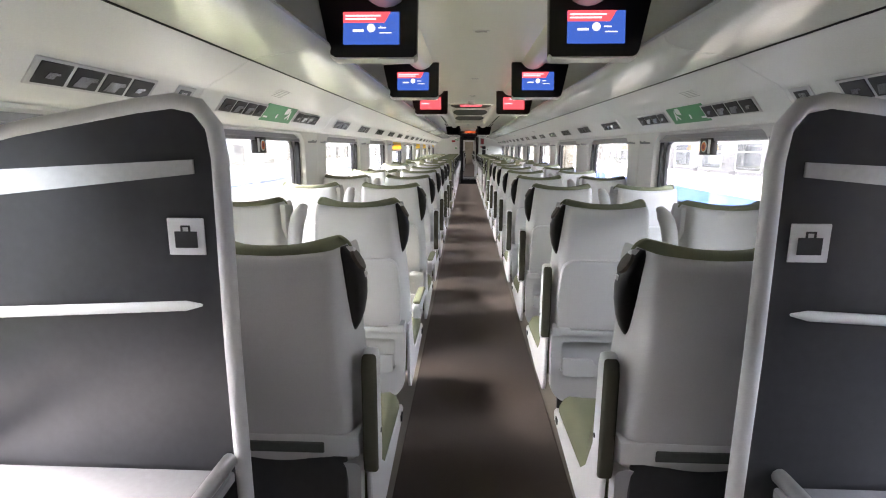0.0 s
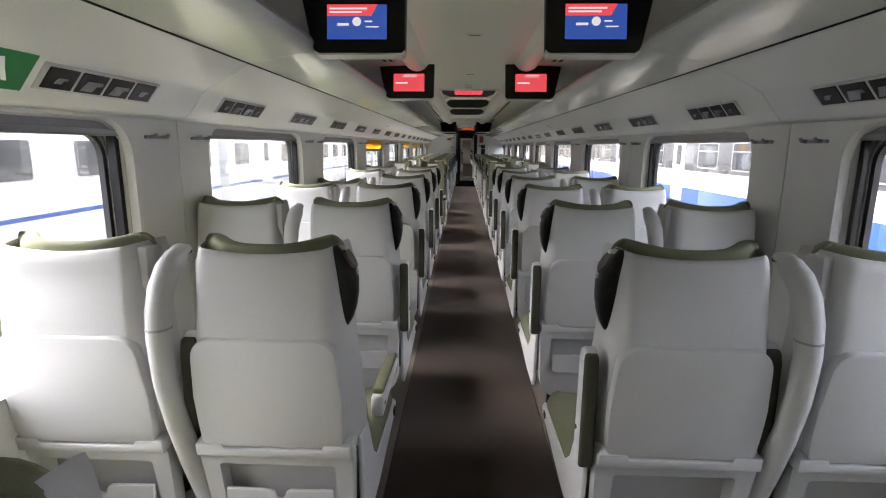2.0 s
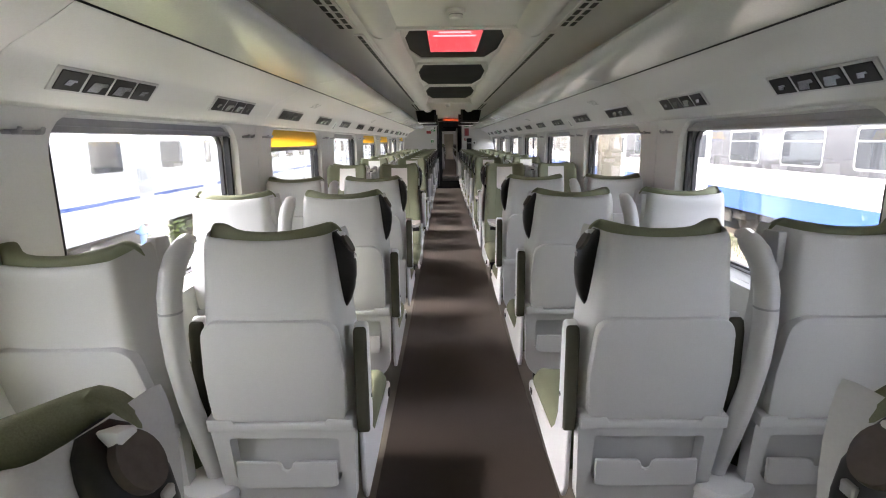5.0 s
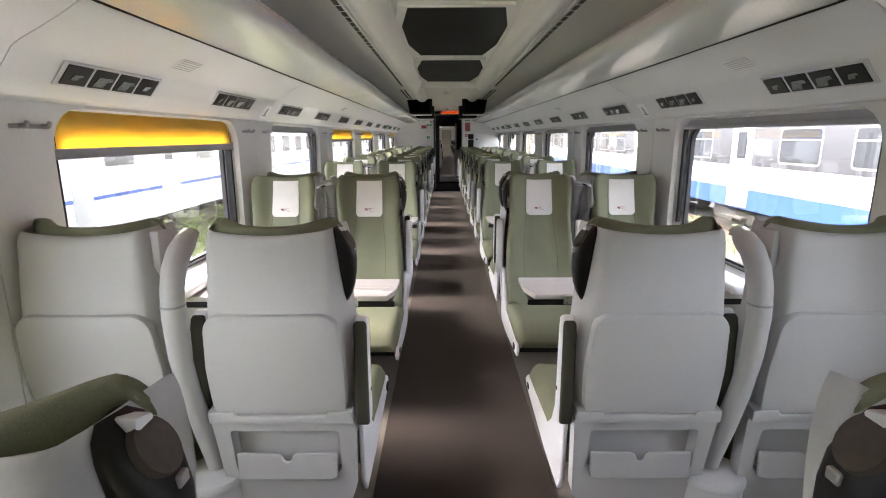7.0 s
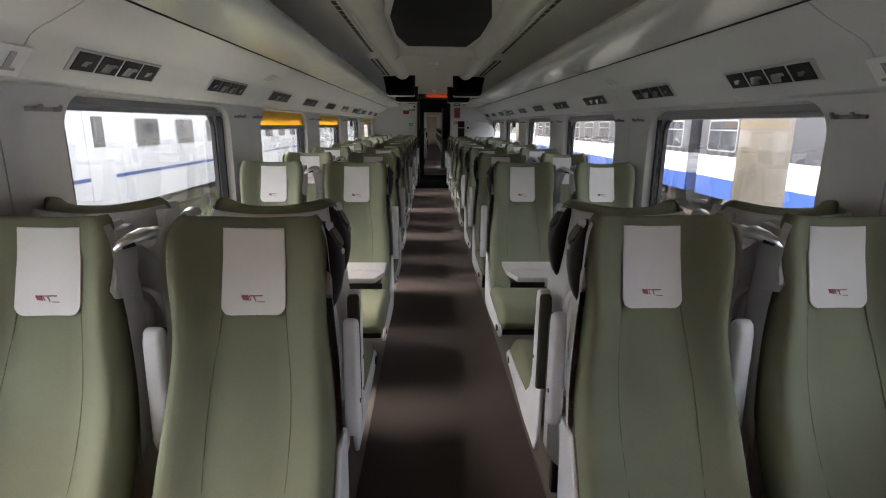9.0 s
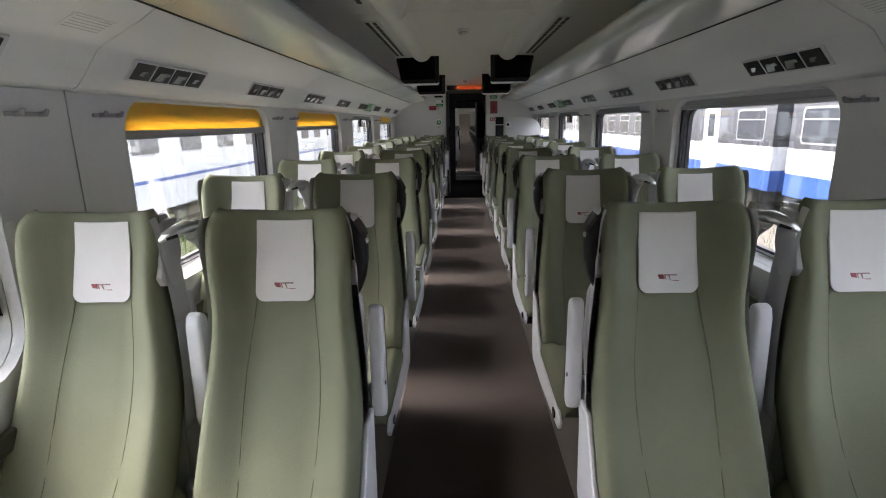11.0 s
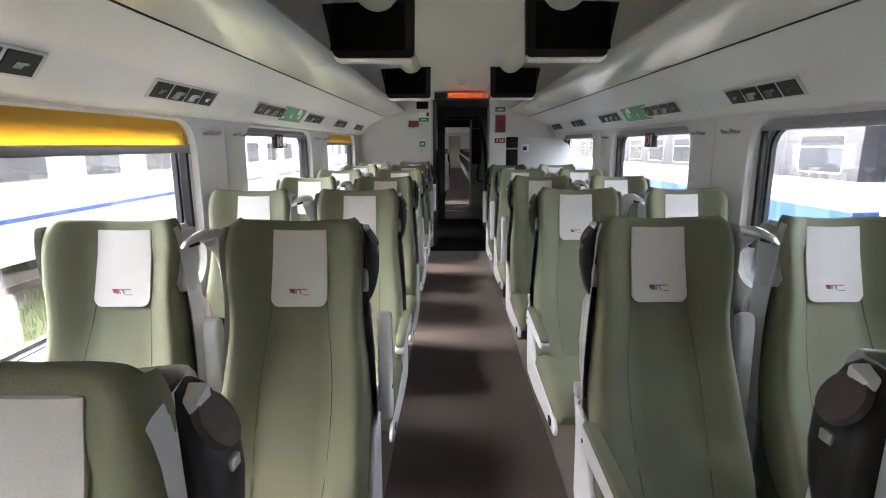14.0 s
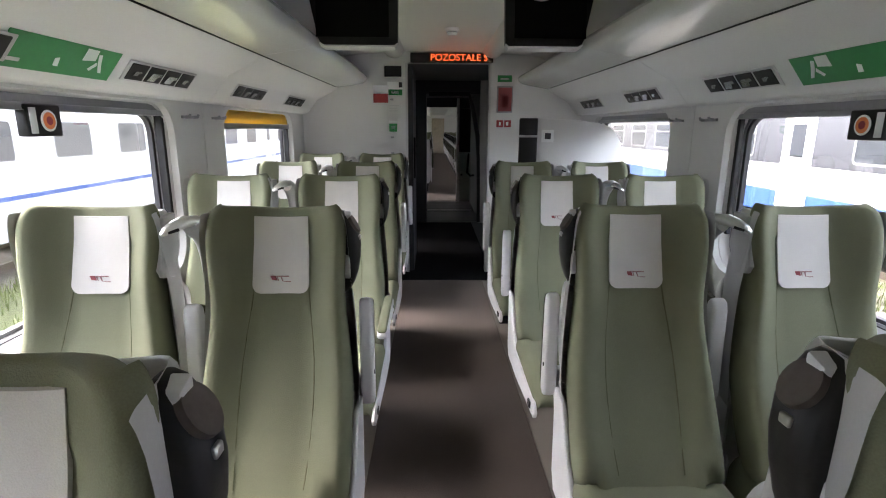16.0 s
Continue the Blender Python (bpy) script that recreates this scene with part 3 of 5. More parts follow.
TRAY = mesh_of("tray_table", bent(prism(bmesh.new(), [(x * (1.0 + 0.035 * math.sin(math.pi * min(1.0, z / 0.30))), z) for x, z in [(-0.188, 0.0), (-0.2, 0.02), (-0.2, 0.08), (-0.2, 0.16)] + [(x, z) for x, z in rounded(0.392, 0.335, (0.055, 0.055, 0.008, 0.008), 6, 0, 0.170) if z > 0.2][::-1] + [(0.2, 0.16), (0.2, 0.08), (0.2, 0.02), (0.188, 0.0)]], "y", -0.032, 0.006, 0.007, 2)), M_SHELL, 40)
HINGE = mesh_of("hinge_bar", bent(hinge_outline()), M_SHELL, 40)


def cushion_mesh():
    us = [math.sin(math.pi / 2 * k / 8) for k in range(-8, 9)]
    ys = [0.24, 0.33, 0.42, 0.50, 0.58, 0.66, 0.74, 0.79, 0.825, 0.845, 0.853]
    top = []
    low = []
    for y in ys:
        drop = 0.085 * max(0.0, (y - 0.74) / 0.113) ** 2.2
        top.append([(0.231 * u * (1 - 0.06 * max(0, (y - 0.76) / 0.093) ** 2), y, 0.425 + 0.03 * (y - 0.4) + 0.014 * abs(u) ** 3 * (1 if abs(u) < 0.9 else 0.4) - 0.045 * max(0, (abs(u) - 0.86) / 0.14) ** 2 - drop) for u in us])
        low.append([(0.226 * u, y - 0.012, 0.305 + 0.02 * max(0, (y - 0.70) / 0.15)) for u in us])
    return sheet(bmesh.new(), top, low)


CUSHION = mesh_of("seat_cushion", cushion_mesh(), M_CLOTH, 60)


def base_mesh():
    """The moulded back of the seat's base, with an opening for the pocket."""
    bm = bmesh.new()
    outer = [(x * (0.86 + 0.14 * min(1, (z - 0.22) / 0.16)), z) for x, z in rounded(0.446, 0.385, (0.02, 0.02, 0.09, 0.09), 6, 0, 0.4075)]
    inner = rounded(0.34, 0.175, (0.012, 0.012, 0.035, 0.035), 6, 0, 0.4625)
    ring(bm, outer, inner, lambda p, d: (p[0], 0.030 + 0.06 * (0.6 - p[1]) / 0.37 + 0.05 * d, p[1]))
    return bm


BASE = mesh_of("base_shell", base_mesh(), M_SHELL, 40)
BACKING = mesh_of("base_back", fresh_box(-0.18, 0.18, 0.108, 0.124, 0.25, 0.585), M_SHELL)
FOOT = mesh_of("foot_rail", fresh_box(-0.15, 0.15, 0.19, 0.225, 0.03, 0.24, 0.004, 1), M_BLACK)
flap = [(x, z - 0.027) for x, z in ((-0.16, 0.405), (-0.16, 0.490), (-0.03, 0.488), (-0.018, 0.480), (-0.012, 0.462), (0.0, 0.456), (0.012, 0.462), (0.018, 0.480), (0.03, 0.488), (0.16, 0.490), (0.16, 0.405), (0.135, 0.395), (-0.135, 0.395))]
POCKET = mesh_of("magazine_pocket", prism(bmesh.new(), flap, "y", 0.046, 0.058, 0.003, 1), M_SHELL, 40)


def ear_mesh(s):
    """The black handle beside the head, seen from behind: a slanted top for the pad, then a belly that tapers to a point."""
    levels = [(0.938, 0.008, 0.010), (0.948, 0.018, 0.020), (0.970, 0.029, 0.027), (1.0, 0.038, 0.032), (1.045, 0.045, 0.036), (1.085, 0.046, 0.039), (1.118, 0.041, 0.041), (1.15, 0.024, 0.040), (1.170, 0.012, 0.034), (1.182, 0.003, 0.02)]
    bm = bmesh.new()
    n = 20
    rings = []
    for z, out, half in levels:
        ring_points = []
        for k in range(n):
            a = 2 * math.pi * k / n
            c, d = math.cos(a), math.sin(a)
            x = (1.15 * out - 0.01) / 2 + (1.15 * out + 0.01) / 2 * math.copysign(abs(c) ** 0.7, c)
            y = 0.078 + 0.1 * (1.178 - z) + half * math.copysign(abs(d) ** 0.7, d)
            ring_points.append(bm.verts.new((-s * x, y, z)))
        rings.append(ring_points)
    for r0, r1 in zip(rings, rings[1:]):
        for k in range(n):
            bm.faces.new((r0[k], r0[(k + 1) % n], r1[(k + 1) % n], r1[k]))
    bm.faces.new(rings[0])
    bm.faces.new(rings[-1])
    return bm


AISLE_OFF, WINDOW_OFF = -0.265, 0.275      # the two seats beside the column
LEAN = Matrix.Translation((0, 0.24, 0.42)) @ Matrix.Rotation(radians(9), 4, "X") @ Matrix.Translation((0, -0.24, -0.42))     # a backrest let down


def pair_of_seats(s, aisle_up=True, plain=False, leaning=False):
    """Two seats on one frame that look along +y; the wall is on their s side."""
    state = "armrests raised" if aisle_up else "one armrest lowered"
    pair = thing("double_seat", "olive double train seat, grey plastic back shells" + (" without trays" if plain else ", window seat reclined" if leaning else ", " + state), "train seat", "double seats beside the aisle")
    for cx in (AISLE_OFF * s, WINDOW_OFF * s):
        at = Matrix.Translation((cx, 0, 0))
        made = {}
        for key, me in (("backrest", BACKREST), ("shell", SHELL), ("headrest_cover", COVER), ("seat_cushion", CUSHION), ("base_shell", BASE), ("base_back", BACKING), ("foot_rail", FOOT)):
            ob = new(key, me)
            ob.parent, ob.location = pair, (cx, 0, 0)
            made[key] = ob
            if leaning and cx * s > 0 and key in ("backrest", "shell", "headrest_cover"):
                ob.matrix_local = at @ LEAN
        tagged(made["shell"], "grey moulded plastic back shell")
        tagged(made["headrest_cover"], "off-white linen headrest cover with a small printed mark")
        if plain:
            part("ledge", fresh_box(-0.222, 0.222, 0.012, 0.10, 0.628, 0.692, 0.006, 2), M_SHELL, made["shell"])
            part("slot", fresh_box(-0.13, 0.13, 0.009, 0.02, 0.640, 0.672, 0.003, 1), M_GAP, made["shell"])
            part("kick_plate", fresh_box(-0.185, 0.185, 0.03, 0.05, 0.26, 0.622, 0.01, 2), M_RACK, made["base_shell"], "black plate under the shell")
            fittings = ()
        else:
            fittings = (("tray_table", TRAY, "shell"), ("hinge_bar", HINGE, "shell"), ("magazine_pocket", POCKET, "base_shell"))
        for key, me, host in fittings:
            ob = new(key, me)
            ob.parent = made[host]
        # printed mark on the cover: one solid slanted block, then outlined ones
        yy = face_y(0.0, 0.992)
        def slanted(bm, x0, x1, z0, z1):
            prism(bm, [(x0 + 0.35 * (z0 - 0.99), z0), (x1 + 0.35 * (z0 - 0.99), z0), (x1 + 0.35 * (z1 - 0.99), z1), (x0 + 0.35 * (z1 - 0.99), z1)], "y", yy + 0.0075, yy + 0.0115)
        bm = bmesh.new()
        slanted(bm, 0.011, 0.026, 0.983, 1.002)
        part("print", bm, M_MARK, made["headrest_cover"], smooth=None)
        bm = bmesh.new()
        for x0, x1, z0, z1 in ((-0.028, 0.0085, 0.9995, 1.002), (-0.028, 0.0085, 0.983, 0.9855), (-0.006, -0.003, 0.986, 0.999), (0.006, 0.0085, 0.986, 0.999)):
            slanted(bm, x0, x1, z0, z1)
        part("print", bm, M_MARK2, made["headrest_cover"], smooth=None)
        # stitched seams
        for k in (-1, 1):
            bm = bmesh.new()
            tube(bm, [(k * x, face_y(x / along(Z_HALF, z), z) - 0.0004, z) for z, x in ((0.45, 0.098), (0.52, 0.104), (0.60, 0.108), (0.68, 0.109), (0.76, 0.106), (0.83, 0.099), (0.90, 0.090), (0.965, 0.083))], 0.0022, 6)
            part("seam", bm, M_SEAM, made["backrest"])
    # black ear with a round pad on the aisle seat
    edge = AISLE_OFF * s - s * 0.188
    bm = ear_mesh(s)
    bmesh.ops.translate(bm, vec=(edge, 0, 0.012), verts=bm.verts[:])
    ear = part("head_handle", bm, M_BLACK, pair, "black moulded handle with a round brown pad", smooth=50)
    bm = bmesh.new()
    t = bmesh.new()
    bmesh.ops.create_cone(t, cap_ends=True, segments=24, radius1=0.029, radius2=0.0275, depth=0.009)
    merge(bm, t, Matrix.Translation((edge - s * 0.033, 0.082, 1.158)) @ Matrix.Rotation(radians(-59 * s), 4, "Y") @ Matrix.Scale(1.12, 4, (1, 0, 0)))
    part("pad", bm, M_DISC, ear)
    part("clip", fresh_box(*sorted((edge - s * 0.046, edge - s * 0.054)), 0.081, 0.099, 1.110, 1.124, 0.002, 1), M_STEEL, ear)
    strip = [(0.070, 1.195), (0.100, 1.186), (0.140, 1.01), (0.115, 0.985), (0.060, 1.08)]
    cheek = [(0.050, 1.185), (0.122, 1.180), (0.168, 1.03), (0.155, 1.005), (0.085, 0.99), (0.045, 1.08)]
    bm = bmesh.new()
    prism(bm, strip, "x", AISLE_OFF * s - s * 0.185, AISLE_OFF * s - s * 0.213, 0.005, 2)
    part("side_trim", bm, M_TRIM, pair)
    bm = bmesh.new()
    prism(bm, cheek, "x", WINDOW_OFF * s - s * 0.185, WINDOW_OFF * s - s * 0.212, 0.005, 2)
    part("side_trim", bm, M_SHELL, pair)
    # the column between the seats, with its hook
    bm = bmesh.new()
    tube(bm, [(0, 0.16, 0.27), (0, 0.125, 0.40), (0, 0.062, 0.55), (0, 0.008, 0.70), (0, -0.026, 0.83), (0, -0.036, 0.95), (0, -0.026, 1.03), (0, -0.004, 1.085), (0, 0.032, 1.125), (0, 0.075, 1.148), (0, 0.105, 1.155)], [0.034, 0.033, 0.031, 0.030, 0.030, 0.031, 0.032, 0.033, 0.033, 0.031, 0.022], 14, 1.1)
    column = part("column", bm, M_SHELL, pair, "grey moulded column with a coat hook", smooth=60)
    bm = bmesh.new()
    tube(bm, [(0, -0.0325, 0.984), (0, -0.0325, 0.99)], 0.0325, 14, 1.1)
    part("joint", bm, M_ALU, column)
    bm = bmesh.new()
    tube(bm, [(0, 0.075, 1.160), (s * 0.004, 0.115, 1.168), (s * 0.016, 0.148, 1.163), (s * 0.038, 0.165, 1.150), (s * 0.052, 0.168, 1.138)], [0.026, 0.027, 0.023, 0.018, 0.009], 12, 0.65)
    hook = part("hook", bm, M_STEEL, column, "polished grey grip with a hook", smooth=60)
    bm = bmesh.new()
    tube(bm, [(s * 0.006, 0.158, 1.153), (s * 0.028, 0.176, 1.145)], [0.011, 0.007], 8, 0.6)
    part("slot", bm, M_BLACK, hook)
    # waste bin behind the column
    bm = bmesh.new()
    lathe(bm, [(0.072, 0.17), (0.090, 0.18), (0.097, 0.26), (0.100, 0.337), (0.096, 0.347)], (0.0, 0.11), 24)
    bin_ob = part("waste_bin", bm, M_TRIM, pair, "small round white waste bin", smooth=50)
    bm = bmesh.new()
    lathe(bm, [(0.104, 0.335), (0.106, 0.347), (0.099, 0.361), (0.06, 0.367)], (0.0, 0.11), 24)
    part("lid", bm, M_TRIM, bin_ob, smooth=50)
    # armrests
    def armrest(cx, up, w=0.021, back=0.26):
        if up:
            shell = [(y - back, z + 0.03) for y, z in ((0.315, 0.53), (0.302, 0.55), (0.304, 0.84), (0.312, 0.875), (0.333, 0.892), (0.353, 0.88), (0.362, 0.85), (0.372, 0.57), (0.362, 0.535), (0.338, 0.522))]
            pad = [(y - back, z + 0.03) for y, z in ((0.292, 0.54), (0.284, 0.58), (0.286, 0.84), (0.296, 0.872), (0.312, 0.882), (0.312, 0.54))]
        else:
            shell = [(0.29, 0.60), (0.30, 0.64), (0.66, 0.625), (0.695, 0.612), (0.70, 0.595), (0.68, 0.58), (0.45, 0.57), (0.30, 0.56)]
            pad = [(0.31, 0.638), (0.32, 0.656), (0.64, 0.645), (0.69, 0.63), (0.698, 0.612), (0.66, 0.62)]
        bm = bmesh.new()
        prism(bm, shell, "x", cx - w, cx + w, 0.012, 3)
        a = part("armrest", bm, M_TRIM, pair, "pale plastic armrest with an olive pad", smooth=50)
        bm = bmesh.new()
        prism(bm, pad, "x", cx - w * 0.95, cx + w * 0.95, 0.009, 3)
        # a raised pad shows its shaded side, so its colour is darkened
        part("pad", bm, M_CLOTH_SHADED if up else M_CLOTH, a, smooth=50)
        t = bmesh.new()
        bmesh.ops.create_cone(t, cap_ends=True, segments=12, radius1=0.007, radius2=0.007, depth=2 * w + 0.004)
        bm = bmesh.new()
        merge(bm, t, Matrix.Translation((cx, 0.345 - back if up else 0.33, 0.67 if up else 0.6)) @ Matrix.Rotation(radians(90), 4, "Y"))
        part("pivot", bm, M_BLACK, a)
    armrest(-0.515 * s, aisle_up)
    armrest(0.0, True, 0.024, 0.20)
    rail = [(0.28, 0.60), (0.28, 0.645), (0.66, 0.63), (0.70, 0.61), (0.69, 0.59), (0.30, 0.585)]
    bm = bmesh.new()
    prism(bm, rail, "x", 0.458 * s, 0.486 * s, 0.008, 2)
    part("wall_armrest", bm, M_CLOTH_SHADED, pair, "dark olive armrest along the wall")
    # side plates and the frame underneath
    plate = [(0.11, 0.60), (0.21, 0.60), (0.30, 0.44), (0.38, 0.375), (0.84, 0.350), (0.878, 0.318), (0.862, 0.288), (0.58, 0.262), (0.40, 0.245), (0.165, 0.245), (0.13, 0.30)]
    for k, x in enumerate((AISLE_OFF * s - s * 0.228, 0.478 * s)):
        bm = bmesh.new()
        prism(bm, plate, "x", x - 0.008, x + 0.008, 0.004, 1)
        plate_ob = part("side_plate", bm, M_TRIM, pair)
        part("knob", fresh_box(x - s * 0.013, x - s * 0.008, 0.775, 0.81, 0.305, 0.33, 0.002, 1), M_BLACK, plate_ob)
    part("frame_beam", fresh_box(-0.47, 0.47, 0.34, 0.42, 0.25, 0.325, 0.006, 1), M_BLACK, pair)
    part("frame_beam", fresh_box(-0.47, 0.47, 0.62, 0.68, 0.27, 0.325, 0.006, 1), M_BLACK, pair)
    part("pedestal", fresh_box(-0.06, 0.06, 0.30, 0.64, 0.0, 0.26, 0.012, 2), M_BLACK, pair)
    return pair


BUILT = {}


def place_pair(s_local, up, m, plain=False, leaning=False):
    key = (s_local, up, plain, leaning)
    if key not in BUILT:
        BUILT[key] = pair_of_seats(s_local, up, plain, leaning)
        BUILT[key].matrix_world = m
        return BUILT[key]
    return copy_thing(BUILT[key], m)


LOWERED_AWAY = {(-1, 1), (-1, 2)}
LOWERED_FACING = {(-1, 3), (-1, 5), (-1, 7), (1, 4), (1, 5)}
SEAT_X = 0.815
for side in (-1, 1):
    for i, y in enumerate(ROWS_AWAY):
        place_pair(side, (side, i) not in LOWERED_AWAY, pose(-0.848 if side < 0 else 0.815, y, 0), i == 0, (side, i) == (-1, 5))
    rows = ROWS_FACING + ([20.26] if side < 0 else [])
    for i, y in enumerate(rows):
        place_pair(-side, (side, i) not in LOWERED_FACING, pose(-0.822 if side < 0 else 0.812, y + 0.145 + 0.025 * side, 0, 0, 0, 180))


# ---------------------------------------------------------------- tables in the two bays
def table(s, yc, leaf):
    """A folding table at the wall; s: its side. leaf: whether the leaf next to the wall is folded out."""
    label = "beige folding train table with cup recesses, " + ("wall leaf folded out" if leaf else "leaves folded")
    t = thing("train_table", label, "table", "tables between facing seats", at=(0, yc, 0))
    def top(x0, x1, y0, y1, z0, z1, cut=0.0, name="tabletop", mat=M_TABLE, host=t):
        pts = [(s * x0, y0), (s * x1, y0), (s * x1, y1), (s * x0, y1)]
        if cut:
            pts = [(s * (x0 + cut * 0.45), y0), (s * x1, y0), (s * x1, y1), (s * (x0), y1), (s * x0, y1 - cut * 0.3), (s * (x0 + cut * 0.1), y0 + cut * 1.1)]
        bm = bmesh.new()
        prism(bm, pts, "z", z0, z1, 0.002, 1)
        return part(name, bm, mat, host)
    # aisle half: two leaves folded onto one another, wall half the same
    lower = top(0.31, 1.31, -0.145, 0.135, 0.705, 0.722, 0.07, "lower_leaf", M_BLACK)
    a = top(0.30, 0.792, -0.15, -0.012, 0.728, 0.752, 0.08)
    b = top(0.30, 0.792, -0.008, 0.14, 0.728, 0.752)
    c = top(0.796, 1.315, -0.15, 0.14, 0.728, 0.752)
    if leaf:
        top(0.775, 1.315, 0.144, 0.27, 0.729, 0.7515, name="wall_leaf")
        top(0.775, 1.315, 0.144, 0.27, 0.716, 0.727, name="leaf_edge", mat=M_BLACK)
    top(0.302, 1.315, -0.1485, -0.1415, 0.70, 0.7275, name="edge_strip", mat=M_BLACK)
    for x in (0.50, 0.70, 0.95):
        h = part("hinge", fresh_box(*sorted((s * (x - 0.035), s * (x + 0.035))), -0.158, -0.149, 0.706, 0.748, 0.002, 1), M_STEEL, t, "small steel hinge")
        for dx in (-0.02, 0.02):
            for dz in (-0.012, 0.012):
                part("screw", fresh_box(*sorted((s * (x + dx - 0.004), s * (x + dx + 0.004))), -0.1605, -0.158, 0.727 + dz - 0.004, 0.727 + dz + 0.004), M_ALU, h)
    for cx, cy, host in ((0.725, 0.07, b), (0.725, -0.075, a), (0.86, 0.07, c), (0.86, -0.075, c)):
        bm = bmesh.new()
        lathe(bm, [(0.0385, 0.7515), (0.0395, 0.7535), (0.042, 0.7537), (0.0425, 0.7522)], (s * cx, cy), 24)
        part("cup_ring", bm, M_TABLE, host)
        bm = bmesh.new()
        lathe(bm, [(0.001, 0.7522), (0.0375, 0.7522), (0.038, 0.753), (0.001, 0.753)], (s * cx, cy), 24)
        part("cup_recess", bm, M_TRIM, host)
    part("post", fresh_box(*sorted((s * 0.74, s * 0.80)), -0.03, 0.03, 0.0, 0.705, 0.012, 2), M_ALU, t, "grey steel table leg")
    part("post_foot", fresh_box(*sorted((s * 0.71, s * 0.83)), -0.06, 0.06, 0.0, 0.012, 0.003, 1), M_ALU, t)
    part("wall_box", fresh_box(*sorted((s * 1.20, s * 1.328)), -0.20, 0.10, 0.756, 0.80, 0.018, 3), M_TRIM, t, "white rounded lid at the window")
    return t


for i, y in enumerate(BAYS):
    table(-1, y - 0.02, False)
    table(1, y, i == 0)


# ---------------------------------------------------------------- hanging monitors
def monitor(s, x, y, kind):
    label = {"blue": "black hanging monitor with a lit blue and red picture", "red": "black hanging monitor with a lit red picture", "off": "black hanging monitor, switched off"}[kind]
    m = thing("monitor", label, "monitor", "monitors under the ceiling", at=(x, y, 1.85))
    tilt = Matrix.Rotation(radians(-9), 4, "X") @ Matrix.Diagonal((1.12, 1.0, 1.12, 1.0))
    def tip(bm):
        bmesh.ops.transform(bm, matrix=tilt, verts=bm.verts[:])
        return bm
    outline = [(-s * u, z) for u, z in ((-0.128, 0.0), (0.190, 0.0), (0.204, 0.014), (0.207, 0.29), (0.190, 0.312), (0.098, 0.316), (0.064, 0.268), (-0.196, 0.262), (-0.207, 0.252), (-0.158, 0.03), (-0.148, 0.012))]
    part("case", tip(prism(bmesh.new(), outline, "y", 0.0, 0.06, 0.008, 2)), M_BLACK, m)
    part("rim", tip(prism(bmesh.new(), [(-s * u, z) for u, z in ((-0.130, -0.007), (0.192, -0.007), (0.205, 0.006), (0.204, 0.012), (0.190, 0.0), (-0.128, 0.0), (-0.150, 0.012), (-0.152, 0.006))], "y", -0.002, 0.06)), M_TRIM, m, "pale plastic lower rim")
    part("bracket", fresh_box(-0.05, 0.05, 0.05, 0.11, 0.22, 0.29, 0.012, 2), M_CEIL, m)
    def tip_screen(bm):
        bmesh.ops.translate(bm, vec=(-s * 0.018, 0, -0.013), verts=bm.verts[:])
        return tip(bm)
    if kind == "off":
        part("screen", tip(fresh_box(-0.165, 0.165, -0.003, 0.002, 0.035, 0.24)), M_SMOKED, m)
        return
    scr = part("screen", tip_screen(fresh_box(-0.115, 0.115, -0.004, 0.002, 0.065, 0.195)), M_SCREEN_BLUE if kind == "blue" else M_SCREEN_RED, m, "lit picture")
    if kind == "blue":
        part("banner", tip_screen(prism(bmesh.new(), [(-0.115, 0.152), (0.055, 0.152), (0.08, 0.195), (-0.115, 0.195)], "y", -0.006, -0.0035)), M_SCREEN_RED, scr, smooth=None)
        bm = bmesh.new()
        for x0, x1, z0, z1 in ((-0.105, 0.04, 0.176, 0.182), (-0.105, 0.02, 0.163, 0.169), (-0.075, -0.03, 0.115, 0.124), (0.03, 0.06, 0.128, 0.133), (0.035, 0.085, 0.108, 0.112)):
            box(bm, x0, x1, -0.0085, -0.0065, z0, z1)
        part("writing", tip_screen(bm), M_SCREEN_WHITE, scr, smooth=None)
        bm = bmesh.new()
        t = bmesh.new()
        bmesh.ops.create_cone(t, cap_ends=True, segments=16, radius1=0.017, radius2=0.017, depth=0.003)
        merge(bm, t, Matrix.Translation((0.0, -0.0065, 0.13)) @ Matrix.Rotation(radians(90), 4, "X"))
        part("emblem", tip_screen(bm), M_SCREEN_WHITE, scr, smooth=None)
    else:
        bm = bmesh.new()
        for x0, x1, z0, z1 in ((-0.04, 0.06, 0.182, 0.187), (-0.05, 0.06, 0.17, 0.174), (-0.10, -0.01, 0.122, 0.132)):
            box(bm, x0, x1, -0.0075, -0.0045, z0, z1)
        part("writing", tip_screen(bm), M_SCREEN_WHITE, scr, smooth=None)


for s in (-1, 1):
    for y, kind in ((1.50, "blue"), (3.42, "blue"), (5.58, "red"), (16.05, "off"), (18.3, "off")):
        monitor(s, s * 0.505 if kind == "off" else -0.542 if s < 0 else 0.515, y, kind)

# ---------------------------------------------------------------- small things on the coves, walls and ceiling


def cove_pose(s, y, z=1.645):
    """A pose on the slanted strip over the windows: local x along the coach, local y up the slope, local z into the room."""
    x = 1.282 - (z - 1.575) * (1.282 - 1.195) / 0.11
    n = Vector((-s * 0.784, 0, -0.62)).normalized()
    up = Vector((-s * 0.62, 0, 0.784)).normalized()
    along_y = up.cross(n)
    m = Matrix.Identity(4)
    m.col[0].xyz, m.col[1].xyz, m.col[2].xyz = along_y, up, n
    return Matrix.Translation((s * x, y, z)) @ m


